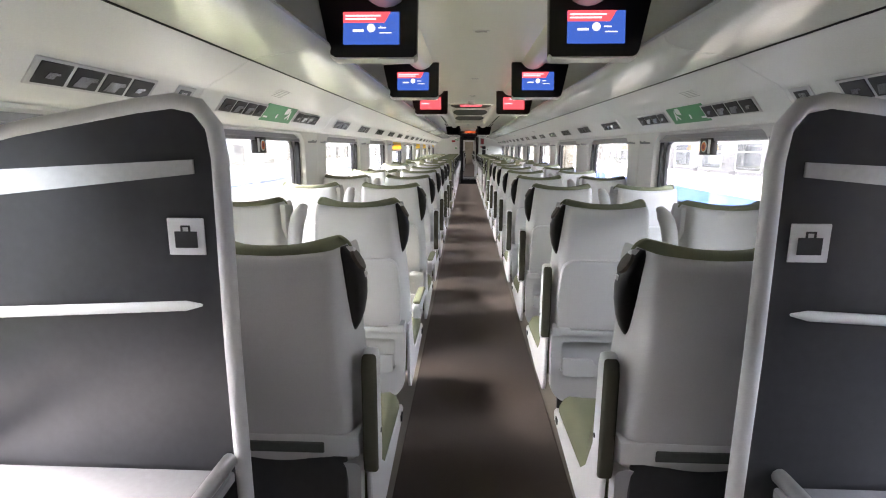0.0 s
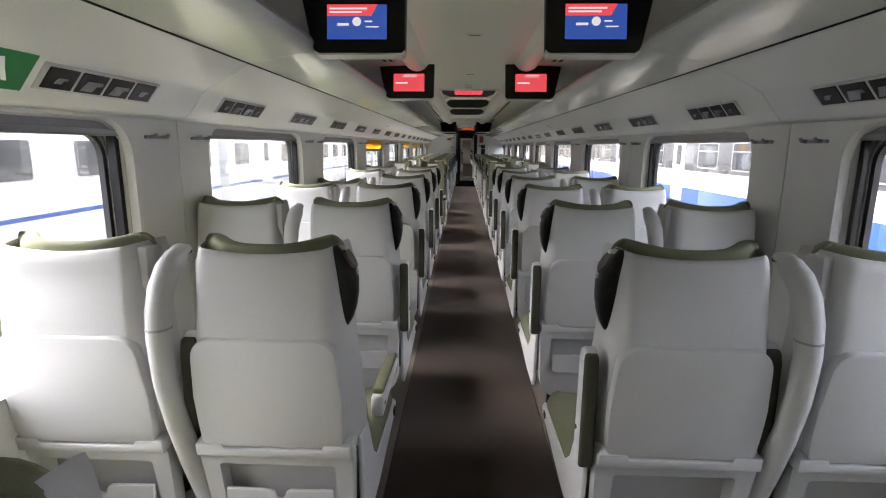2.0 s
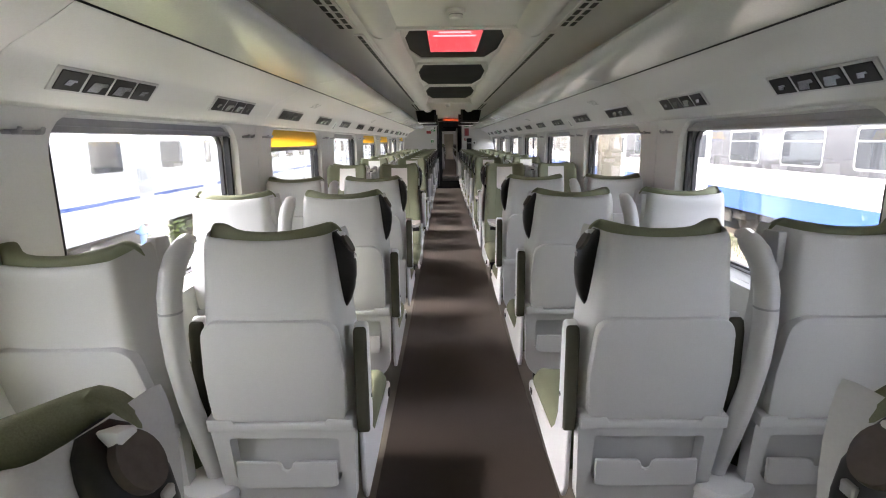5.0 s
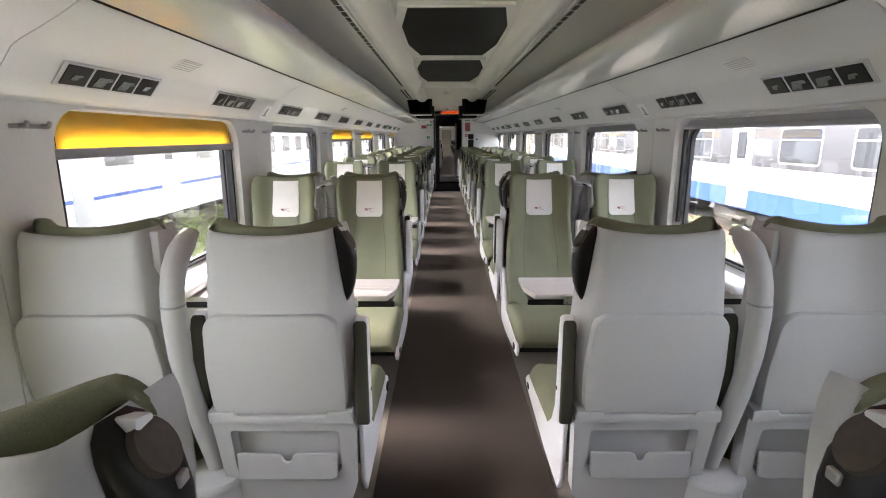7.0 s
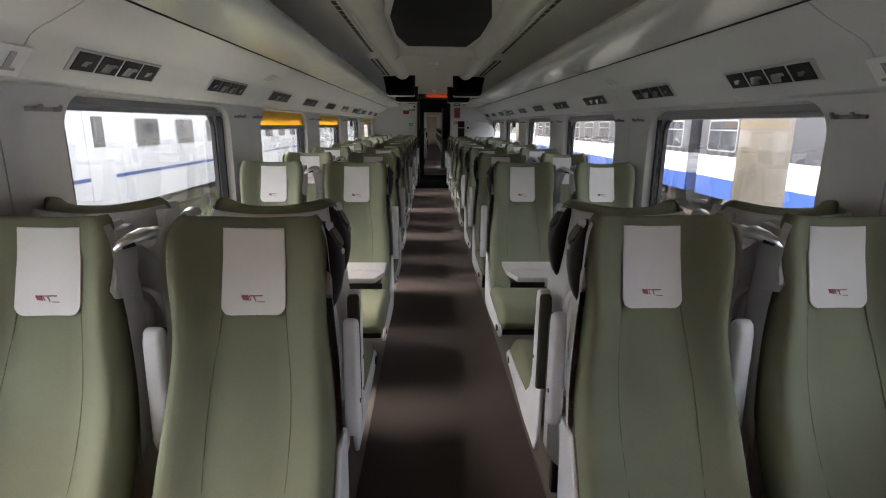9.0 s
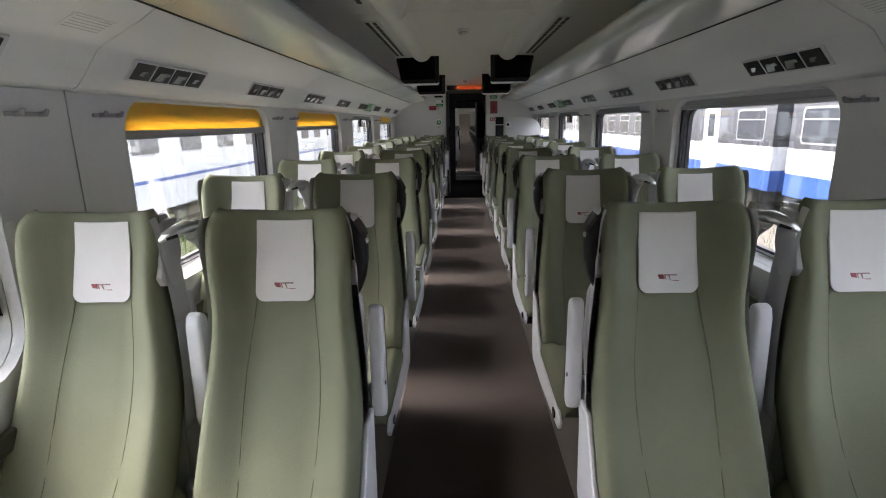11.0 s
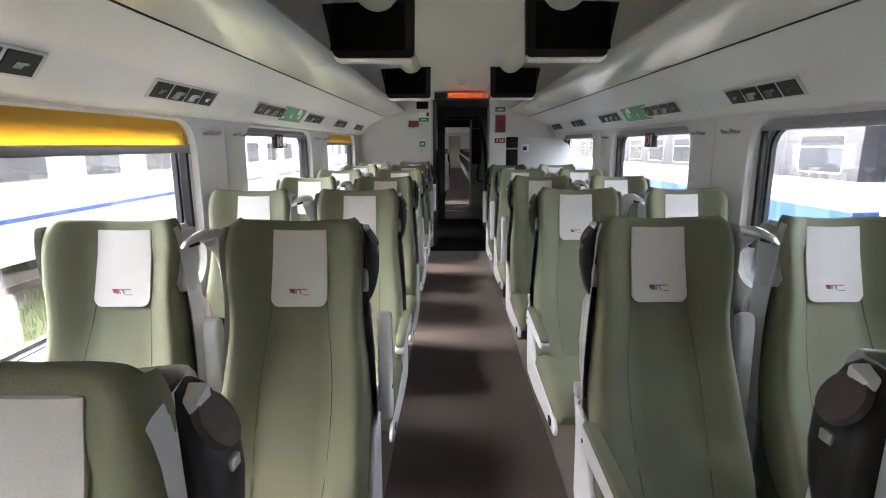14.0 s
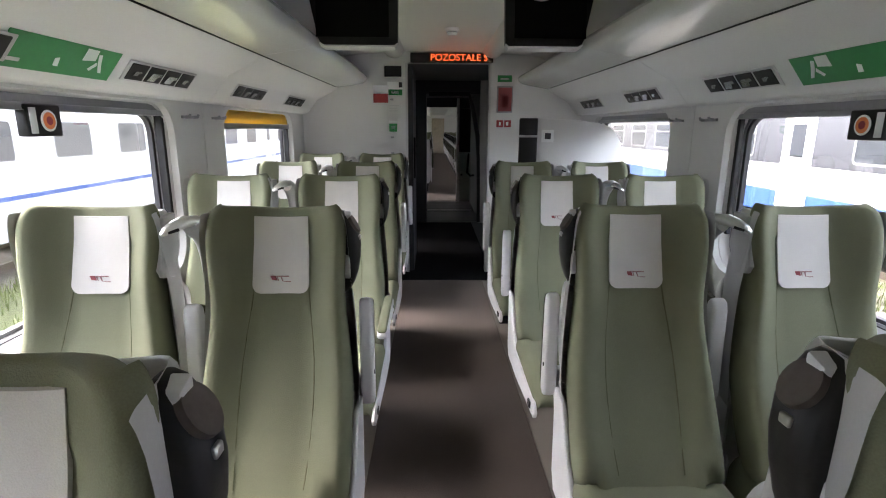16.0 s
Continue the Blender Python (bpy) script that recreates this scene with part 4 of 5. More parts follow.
def reading_panel(s, y, cells=4):
    p = thing("service_panel", "grey service panel with four dark reading light and nozzle cells", "service panel", "panels above the seats")
    p.matrix_world = cove_pose(s, y)
    w = 0.13 * cells
    part("plate", fresh_box(-w / 2 - 0.012, w / 2 + 0.012, -0.044, 0.044, -0.004, 0.006, 0.004, 2), M_SHELL, p)
    for i in range(cells):
        x = -w / 2 + 0.13 * (i + 0.5)
        c = part("cell", fresh_box(x - 0.058, x + 0.058, -0.035, 0.035, 0.002, 0.009, 0.002, 1), M_BLACK, p)
        wide = 1.0 if i in (1, 2) else 0.55
        pts = [(-0.045, -0.026), (0.01, -0.026), (0.02, -0.004), (0.045, -0.002), (0.04, 0.012), (-0.03, 0.010)]
        part("reflector", prism(bmesh.new(), [(x + wide * px, wide * pz) for px, pz in pts], "z", 0.0085, 0.0115), M_MIRROR, c, "small chrome reflector")


PANEL_FAR = [3.06 + 1.07 * k for k in range(-4, 17)]
for s in (-1, 1):
    for y in PANEL_FAR:
        if y < 20.3:
            reading_panel(s, y - 0.265 + (0.03 if s > 0 else 0), 4)


def flat_sign(name, m, w, h, mat, label, category, marks=(), group=""):
    """A thin sign; marks: (x0, x1, y0, y1, material) bars on it."""
    sg = thing(name, label, category, group)
    sg.matrix_world = m
    part("plate", fresh_box(-w / 2, w / 2, -h / 2, h / 2, 0.0, 0.004, 0.001, 1), mat, sg)
    for x0, x1, y0, y1, mm in marks:
        part("mark", fresh_box(x0, x1, y0, y1, 0.0041, 0.006), mm, sg, smooth=None)
    return sg


def escape_sign(s, y):
    k = -s
    sg = flat_sign("emergency_sign", cove_pose(s, y), 0.50, 0.115, M_GREEN, "long green emergency exit sign with white marks", "sign", group="green exit signs")
    # a running figure becomes a few plain slanted bars, beside a white window and a hammer
    for pts in ([(-0.19, -0.03), (-0.175, -0.03), (-0.15, 0.005), (-0.165, 0.008)], [(-0.165, 0.008), (-0.15, 0.005), (-0.135, 0.035), (-0.15, 0.037)], [(-0.15, -0.005), (-0.125, -0.028), (-0.115, -0.022), (-0.143, 0.006)], [(-0.13, 0.012), (-0.07, 0.005), (-0.07, 0.05), (-0.125, 0.05)], [(0.02, -0.03), (0.04, -0.03), (0.045, -0.005), (0.028, 0.0)], [(0.17, -0.035), (0.225, -0.035), (0.225, -0.024), (0.17, -0.024)]):
        pts = [(k * x * -1, yy) for x, yy in pts]
        part("mark", prism(bmesh.new(), pts, "z", 0.0041, 0.006), M_WHITE, sg, smooth=None)


for s in (-1, 1):
    escape_sign(s, 2.245)
    escape_sign(s, 17.19)
    flat_sign("sticker", cove_pose(s, 1.13 if s < 0 else 1.16), 0.13, 0.09, M_SHELL, "small square grey pictogram sticker on the cove", "sticker", ((-0.04, 0.04, -0.03, 0.03, M_RACK), (-0.02, 0.02, -0.015, 0.02, M_TRIM)), "pictogram stickers")
    flat_sign("sticker", cove_pose(s, 17.92 if s < 0 else 17.96), 0.1, 0.085, M_RACK, "small square dark pictogram sticker on the cove", "sticker", ((-0.02, 0.02, -0.02, 0.025, M_TRIM),), "pictogram stickers")
    flat_sign("sticker", cove_pose(s, 9.79, 1.615), 0.12, 0.1, M_WHITE, "small white sticker with a grey triangle shape", "sticker", ((-0.035, 0.035, -0.03, -0.022, M_ALU), (-0.012, 0.012, -0.022, 0.03, M_ALU)), "pictogram stickers")


def emergency_handle(s, y):
    a = thing("emergency_box", "black box with a red and white round emergency button", "emergency handle", "emergency boxes on windows", at=(s * 1.365, y, 1.457))
    part("case", fresh_box(-0.02, 0.02, -0.075, 0.075, -0.05, 0.05, 0.006, 2), M_BLACK, a)
    for r, mm, d in ((0.034, M_WHITE, 0.0215), (0.027, M_ORANGE, 0.0225), (0.014, M_RED, 0.0235)):
        bm = bmesh.new()
        t = bmesh.new()
        bmesh.ops.create_cone(t, cap_ends=True, segments=20, radius1=r, radius2=r, depth=0.003)
        merge(bm, t, Matrix.Translation((-s * d, 0.012, 0)) @ Matrix.Rotation(radians(90), 4, "Y"))
        part("button", bm, mm, a)
    part("tag", fresh_box(-0.022, -0.019, -0.068, -0.04, -0.04, 0.04), M_TRIM, a) if s > 0 else part("tag", fresh_box(0.019, 0.022, -0.068, -0.04, -0.04, 0.04), M_TRIM, a)


for s in (-1, 1):
    emergency_handle(s, 2.24)
    emergency_handle(s, 17.23)


def coat_hook(s, y):
    h = thing("coat_hook", "small grey double coat hook on the wall panel", "coat hook", "hooks between windows", at=(s * WALL, y, 1.487))
    a, b = sorted((0.0, -s * 0.012))
    part("plate", fresh_box(a, b, -0.075, 0.075, -0.007, 0.007, 0.003, 2), M_ALU, h)
    for dy in (-0.045, 0.045):
        bm = bmesh.new()
        tube(bm, [(-s * 0.008, dy, 0), (-s * 0.03, dy, 0.002), (-s * 0.036, dy, 0.014)], [0.008, 0.008, 0.006], 8)
        part("knob", bm, M_ALU, h)


for s in (-1, 1):
    for y in SEAMS:
        if 0 < y < 20:
            for d in (-0.175, 0.185):
                coat_hook(s, y + d)


def smoke_detector(x, y, r=0.05, h=0.05):
    d = thing("smoke_detector", "small pale round detector on the ceiling", "detector", "ceiling detectors", at=(x, y, CEIL))
    bm = bmesh.new()
    lathe(bm, [(r * 0.55, -h), (r * 0.7, -h * 0.9), (r * 0.75, -h * 0.45), (r, -h * 0.4), (r, 0.0)], (0, 0), 18)
    part("dome", bm, M_TRIM, d)
    bm = bmesh.new()
    lathe(bm, [(r * 0.77, -h * 0.62), (r * 0.77, -h * 0.5)], (0, 0), 18)
    part("slit", bm, M_ALU, d)


smoke_detector(-0.01, 7.1)
smoke_detector(-0.02, 14.48)
smoke_detector(0.04, 19.42)
for y in (4.45, 6.2, 2.3):
    sl = thing("ceiling_slot", "narrow grey slot plate on the ceiling", "slot plate", "ceiling slots", at=(0.0, y, CEIL))
    part("plate", fresh_box(-0.05, 0.05, -0.02, 0.02, -0.006, 0.001, 0.002, 1), M_TRIM, sl)
    part("slot", fresh_box(-0.035, 0.035, -0.007, 0.007, -0.008, -0.0065), M_GAP, sl)
for s in (-1, 1):
    for y in (1.95, 8.45, 11.8):
        sp = thing("speaker_grille", "faint square of small holes in the cove", "speaker grille", "cove speakers")
        n = Vector((-s * 0.43, 0, -0.9)).normalized()
        up = Vector((-s * 0.9, 0, 0.43)).normalized()
        m = Matrix.Identity(4)
        m.col[0].xyz, m.col[1].xyz, m.col[2].xyz = up.cross(n), up, n
        sp.matrix_world = Matrix.Translation((s * 1.11, y, 1.732)) @ m
        part("plate", fresh_box(-0.085, 0.085, -0.035, 0.035, -0.002, 0.0015, 0.001, 1), M_COVE, sp)
        for i in range(5):
            part("slot", fresh_box(-0.075, 0.075, -0.028 + 0.013 * i, -0.024 + 0.013 * i, 0.0012, 0.0022), M_SHELF, sp)


# ---------------------------------------------------------------- luggage towers at the start
def luggage_tower(s):
    t = thing("luggage_rack", "tall charcoal luggage rack panel with a grey rounded edge", "luggage rack", "luggage racks at the start", at=(0, 0, 0))
    y = 0.10
    d = 0.025 if s < 0 else -0.035
    pts = [(0.592 + d, 0.02), (0.592 + d, 1.42), (0.60 + d, 1.475), (0.63 + d, 1.515), (0.68 + d, 1.525), (0.76 + d, 1.515), (1.05, 1.468), (1.318, 1.418), (1.318, 0.02)]
    part("panel", prism(bmesh.new(), [(s * x, z) for x, z in pts], "y", y, y + 0.022), M_RACK, t)
    bm = bmesh.new()
    tube(bm, [(s * (x - 0.012), y + 0.012, z + (0.012 if z > 1.45 else 0)) for x, z in [(0.59 + d, 0.02), (0.592 + d, 0.5), (0.596 + d, 1.0)] + pts[1:7] + [(1.31, 1.418)]], 0.019, 10, 1.0)
    part("edge", bm, M_SHELL, t, "pale grey rounded edge")
    bm = bmesh.new()
    prism(bm, [(s * (0.632 + d), 1.419), (s * (0.632 + d), 1.389), (s * 1.09, 1.342), (s * 1.31, 1.32), (s * 1.31, 1.384), (s * 1.09, 1.396)], "y", y - 0.006, y)
    part("strip", bm, M_STEEL, t, "brushed steel strip")
    bm = bmesh.new()
    tube(bm, [(s * 1.31, y - 0.03, 1.075), (s * (0.66 + d), y - 0.03, 1.107), (s * (0.625 + d), y - 0.03, 1.109)], [0.013, 0.011, 0.003], 10)
    part("bar", bm, M_WHITE, t, "white bar along the panel")
    x0 = 0.620 + d
    ic = part("plate", fresh_box(*sorted((s * x0, s * (x0 + 0.081))), y - 0.004, y, 1.214, 1.295, 0.0015, 1), M_TRIM, t, "white plate with a suitcase sign")
    part("mark", fresh_box(*sorted((s * (x0 + 0.016), s * (x0 + 0.065))), y - 0.006, y - 0.0041, 1.230, 1.266), M_RACK, ic, smooth=None)
    part("mark", prism(bmesh.new(), [(s * (x0 + dx), z) for dx, z in ((0.030, 1.266), (0.030, 1.279), (0.051, 1.279), (0.051, 1.266), (0.047, 1.266), (0.047, 1.275), (0.034, 1.275), (0.034, 1.266))], "y", y - 0.006, y - 0.0041), M_RACK, ic, smooth=None)
    part("shelf", fresh_box(*sorted((s * 0.62, s * 1.318)), y - 0.62, y - 0.002, 0.665, 0.695, 0.006, 1), M_ALU, t, "grey shelf of the rack")
    bm = bmesh.new()
    tube(bm, [(s * 0.635, y - 0.62, 0.72), (s * 0.63, y - 0.3, 0.72), (s * 0.63, y - 0.004, 0.722)], 0.018, 10)
    part("shelf_edge", bm, M_STEEL, t)
    return t


for s in (-1, 1):
    luggage_tower(s)


# ---------------------------------------------------------------- end wall, doorway and what lies beyond
def on_end(x0, x1, z0, z1, name, mat, label, category, marks=(), depth=0.006):
    sg = thing(name, label, category, at=((x0 + x1) / 2, Y_END, (z0 + z1) / 2))
    w, h = (x1 - x0) / 2, (z1 - z0) / 2
    part("plate", fresh_box(-w, w, -depth, 0.0, -h, h, min(0.003, depth / 3), 1), mat, sg)
    for a, b, c, d, mm in marks:
        part("mark", fresh_box(a * w, b * w, -depth - 0.002, -depth - 0.0002, c * h, d * h), mm, sg, smooth=None)
    return sg


disp = thing("led_display", "long black LED display with orange letters over the doorway", "led display", at=(0.08, Y_END, 2.073))
part("case", fresh_box(-0.385, 0.385, -0.045, 0.0, -0.042, 0.042, 0.006, 2), M_BLACK, disp)
font = bpy.data.curves.new("letters", "FONT")
font.body = "POZOSTA\u0141E S"
font.size, font.align_x, font.align_y, font.extrude = 0.085, "LEFT", "CENTER", 0.001
words = new("letters", font)
words.data.materials.append(M_LED)
words.parent = disp
words.matrix_local = Matrix.Translation((-0.2, -0.047, 0.0)) @ Matrix.Rotation(radians(90), 4, "X")

on_end(-0.548, -0.39, 1.905, 2.0, "detector_box", M_BLACK, "black rounded box on the end wall", "wall box", depth=0.03)
on_end(-0.525, -0.38, 1.735, 1.86, "escape_sign", M_WHITE, "white and green escape sign plate", "sign", ((-0.95, 0.95, -0.95, -0.1, M_GREEN), (-0.5, 0.5, -0.7, -0.35, M_WHITE), (0.5, 0.95, 0.2, 0.95, M_RACK)))
on_end(-0.66, -0.515, 1.665, 1.83, "emergency_brake", M_TRIM, "red and white emergency brake handle", "emergency brake", ((-0.95, 0.95, -0.95, 0.05, M_RED),), 0.02)
on_end(-0.515, -0.435, 1.40, 1.505, "small_sign", M_WHITE, "small green and white pictogram plate", "sign", ((-0.95, 0.95, -0.95, 0.5, M_GREEN), (-0.4, 0.5, -0.5, 0.1, M_WHITE)))
on_end(-0.53, -0.40, 1.52, 1.68, "notice", M_WALL, "pale notice on the end wall", "notice", ((-0.7, 0.7, 0.5, 0.6, M_SHELL), (-0.7, 0.5, 0.2, 0.3, M_SHELL), (-0.7, 0.6, -0.1, 0.0, M_SHELL)))
on_end(0.515, 0.65, 1.865, 1.925, "sign", M_GREEN, "small green sign plate", "sign", ((-0.6, 0.6, -0.3, 0.2, M_WHITE),))
on_end(0.512, 0.66, 1.585, 1.825, "extinguisher_box", M_ALU, "dark red fire extinguisher panel behind a grey rim", "extinguisher", ((-0.85, 0.85, -0.9, 0.9, M_MARK), (-0.35, 0.35, -0.6, 0.3, M_RED)), 0.03)
on_end(0.515, 0.58, 1.45, 1.515, "small_sign", M_RED, "small red pictogram plate", "sign", ((-0.3, 0.3, -0.5, 0.5, M_WHITE),))
on_end(0.59, 0.655, 1.45, 1.515, "small_sign", M_RED, "small red pictogram plate", "sign", ((-0.5, 0.2, -0.5, 0.5, M_WHITE),))
for z in (1.7, 1.35, 1.2):
    on_end(-0.50, -0.47, z - 0.008, z + 0.008, "bolt_cap", M_ALU, "tiny grey cap on the end wall", "cap", depth=0.005)

# luggage partition behind the last seats of one side
pt = thing("partition", "pale grey partition with a rounded top corner behind the last seats", "partition", at=(0, 19.43, 0))
pts = [(0.56, 0.0), (0.56, 1.495), (0.59, 1.52), (1.0, 1.50), (1.18, 1.475), (1.26, 1.43), (1.315, 1.34), (1.327, 1.18), (1.327, 0.0)]
part("panel", prism(bmesh.new(), pts, "y", 0.0, 0.03, 0.006, 2), M_WALL, pt)
part("grip_plate", fresh_box(0.545, 0.682, -0.016, 0.0, 1.10, 1.515, 0.012, 3), M_BLACK, pt, "black upright plate")
part("grip_gap", fresh_box(0.545, 0.682, -0.018, -0.0162, 1.375, 1.392), M_SHELL, pt)
part("socket", fresh_box(0.715, 0.805, -0.012, 0.0, 1.34, 1.43, 0.004, 2), M_WHITE, pt, "white square socket plate")
part("socket_face", fresh_box(0.738, 0.782, -0.0145, -0.0122, 1.363, 1.407), M_RACK, pt)

# doorway: open glazed door leaf, vestibule, inner doorway and the next coach
trim = thing("door_1", "anthracite sliding door standing open between pale jambs", "door", kind="structure")
part("jamb", fresh_box(DX0 - 0.02, DX0, Y_END - 0.012, Y_END + 0.1, 0, DTOP), M_SHELL, trim)
part("jamb", fresh_box(DX1, DX1 + 0.02, Y_END - 0.012, Y_END + 0.1, 0, DTOP), M_SHELL, trim)
leafd = part("door_leaf", fresh_box(DX0 + 0.003, DX0 + 0.05, Y_END + 0.005, Y_END + 0.85, 0.02, 2.0, 0.004, 1), M_DOOR, trim, "anthracite door leaf")
part("handle", fresh_box(DX0 + 0.05, DX0 + 0.07, Y_END + 0.08, Y_END + 0.11, 0.95, 1.35, 0.006, 1), M_BLACK, leafd)
V1, V2 = 23.48, 25.85             # inner doorway and the next coach's end
bm = bmesh.new()
for x0, x1, y0, y1, z0, z1 in ((-0.45, -0.40, Y_END + 0.09, Y_END + 0.95, 0, 2.12), (-1.42, 1.42, Y_END + 0.09, V1, 2.12, 2.42), (-1.33, -0.192, V1, V1 + 0.05, 0, 2.12), (-0.192, 0.61, V1, V1 + 0.05, 1.93, 2.12)):
    box(bm, x0, x1, y0, y1, z0, z1)
solid("wall_vestibule", bm, M_DOOR, "anthracite walls of the vestibule behind the doorway", "wall", kind="structure")
bm = bmesh.new()
for s in (-1, 1):
    bay_ring(bm, s, 1.33, 1.42, Y_END + 0.09, V1 + 0.05, -0.02, 2.12, (21.95, 22.2, 1.1, 1.6, 0.08))
box(bm, 0.61, 1.33, V1 - 0.06, V1 + 0.05, 0, 2.12)
solid("wall_vestibule_side", bm, M_WALL, "pale side walls of the vestibule with door windows", "wall", kind="structure")
bm = bmesh.new()
for x0, x1, z0, z1 in ((-1.42, -0.21, 0, 2.42), (0.64, 1.42, 0, 2.42), (-0.21, 0.64, 2.0, 2.42)):
    box(bm, x0, x1, V1 + 0.05, V2, z0, z1)
solid("wall_gangway", bm, M_RUBBER, "black rubber bellows walls of the gangway", "wall", kind="structure")
bm = bmesh.new()
box(bm, -1.42, 1.42, Y_END + 0.09, V2, -0.02, 0.003)
solid("floor_vestibule", bm, M_DOOR, "dark floor of the vestibule and gangway", "floor", kind="structure")
bm = bmesh.new()
box(bm, -0.45, 0.50, 20.3, V1 - 0.05, 0.003, 0.009)
solid("mat", bm, M_MAT, "black rubber mat through the vestibule", "floor mat", kind="structure")
sill = thing("threshold", "bright metal threshold strip on the gangway floor", "threshold", at=(0.2, 24.67, 0.003))
part("strip", fresh_box(-0.39, 0.40, -0.05, 0.05, 0.0, 0.012, 0.002, 1), M_TRIM, sill)
sill = thing("threshold", "thin metal edge of the inner doorway's floor", "threshold", at=(0.2, V1, 0.009))
part("strip", fresh_box(-0.39, 0.40, -0.012, 0.012, 0.0, 0.006, 0.001, 1), M_ALU, sill)
lip = thing("door_2", "black curved rubber frame of the gangway doorway", "door frame", kind="structure")
bm = bmesh.new()
tube(bm, [(0.62, V1 - 0.03, 0.02), (0.61, V1 - 0.03, 0.6), (0.60, V1 - 0.03, 1.0), (0.575, V1 - 0.03, 1.33), (0.50, V1 - 0.03, 1.72), (0.44, V1 - 0.03, 1.93), (-0.15, V1 - 0.03, 1.93)], 0.035, 10)
part("frame_edge", bm, M_BLACK, lip)
bm = bmesh.new()
tube(bm, [(0.47, V1 + 0.3, 1.05), (0.46, V1 + 0.3, 0.92), (0.45, V1 + 0.3, 0.75), (0.50, V1 + 0.3, 0.70), (0.56, V1 + 0.3, 0.71)], 0.016, 8)
part("grab_rail", bm, M_BLACK, lip)
cab = thing("cabinet", "white cabinet under a black window beside the inner doorway", "cabinet", at=(0.37, V2, 0))
part("post", fresh_box(0.0, 0.055, -0.03, 0.06, 0.0, 2.04, 0.008, 1), M_WHITE, cab, "white upright post")
part("body", fresh_box(0.058, 0.335, -0.02, 0.04, 0.005, 0.975, 0.006, 1), M_TRIM, cab)
part("door", fresh_box(0.07, 0.325, -0.026, -0.02, 0.03, 0.60, 0.003, 1), M_WHITE, cab)
part("lock", fresh_box(0.085, 0.12, -0.03, -0.026, 0.52, 0.56, 0.002, 1), M_BLACK, cab)
part("window_frame", fresh_box(0.058, 0.335, -0.02, 0.04, 0.98, 1.80, 0.006, 1), M_RUBBER, cab)

# the next coach, seen through the doorways
N0, N1, NEXT_X = V2 + 0.06, V2 + 20.0, 0.20
bm = bmesh.new()
for x0, x1, z0, z1 in ((-1.42, -0.23, 0, 2.42), (0.705, 1.62, 0, 2.42), (-0.23, 0.37, 1.83, 2.42), (0.37, 0.705, 1.805, 2.42)):
    box(bm, x0, x1, V2, N0, z0, z1)
solid("wall_next_start", bm, M_DOOR, "anthracite end wall of the next coach", "wall", kind="structure")
for s, side in ((-1, "left"), (1, "right")):
    bm = bmesh.new()
    for k in range(9):
        y = N0 + k * 2.25
        bay_ring(bm, s, 1.33, 1.42, y, y + 2.25, -0.02, 2.3, (y + 0.6, y + 1.5, 0.95, 1.40, 0.1))
    bmesh.ops.translate(bm, vec=(NEXT_X, 0, 0), verts=bm.verts[:])
    solid("wall_next_" + side, bm, M_WALL, "pale side wall of the next coach", "wall", kind="structure")
bm = bmesh.new()
prism(bm, HALF_END + [(1.46, 1.83), (1.46, 2.42), (-1.46, 2.42), (-1.46, 1.83)] + [(-x, z) for x, z in HALF_END[:0:-1]], "y", N0, N1)
bmesh.ops.translate(bm, vec=(NEXT_X, 0, 0), verts=bm.verts[:])
solid("ceiling_next", bm, M_CEIL, "pale ceiling of the next coach", "ceiling", kind="structure")
bm = bmesh.new()
box(bm, -1.42, 1.62, N1, N1 + 0.1, -0.02, 2.42)
solid("wall_next_end", bm, M_WALL, "pale far end wall of the next coach", "wall", kind="structure")
bm = bmesh.new()
box(bm, NEXT_X - 0.38, NEXT_X + 0.38, N0, N1, 0.0, 0.007)
solid("carpet_next", bm, M_CARPET, "brown carpet runner of the next coach", "carpet", kind="structure")
far_door = thing("door_3", "brown door in the next coach's far end", "door", kind="structure", at=(NEXT_X, N1, 0))
part("door_leaf", fresh_box(-0.36, 0.36, -0.03, -0.002, 0.0, 1.96, 0.004, 1), M_WOOD, far_door)
for side in (-1, 1):
    for i in range(17):
        place_pair(side, True, pose(NEXT_X + side * SEAT_X, N0 + 1.2 + 1.1 * i, 0))


# ---------------------------------------------------------------- outside
GROUND = -1.15
bm = bmesh.new()
box(bm, -900, 900, -900, 900, GROUND - 0.5, GROUND)
solid("ground", bm, M_BALLAST, "pale sandy gravel ground with thin grass", "ground", kind="structure")


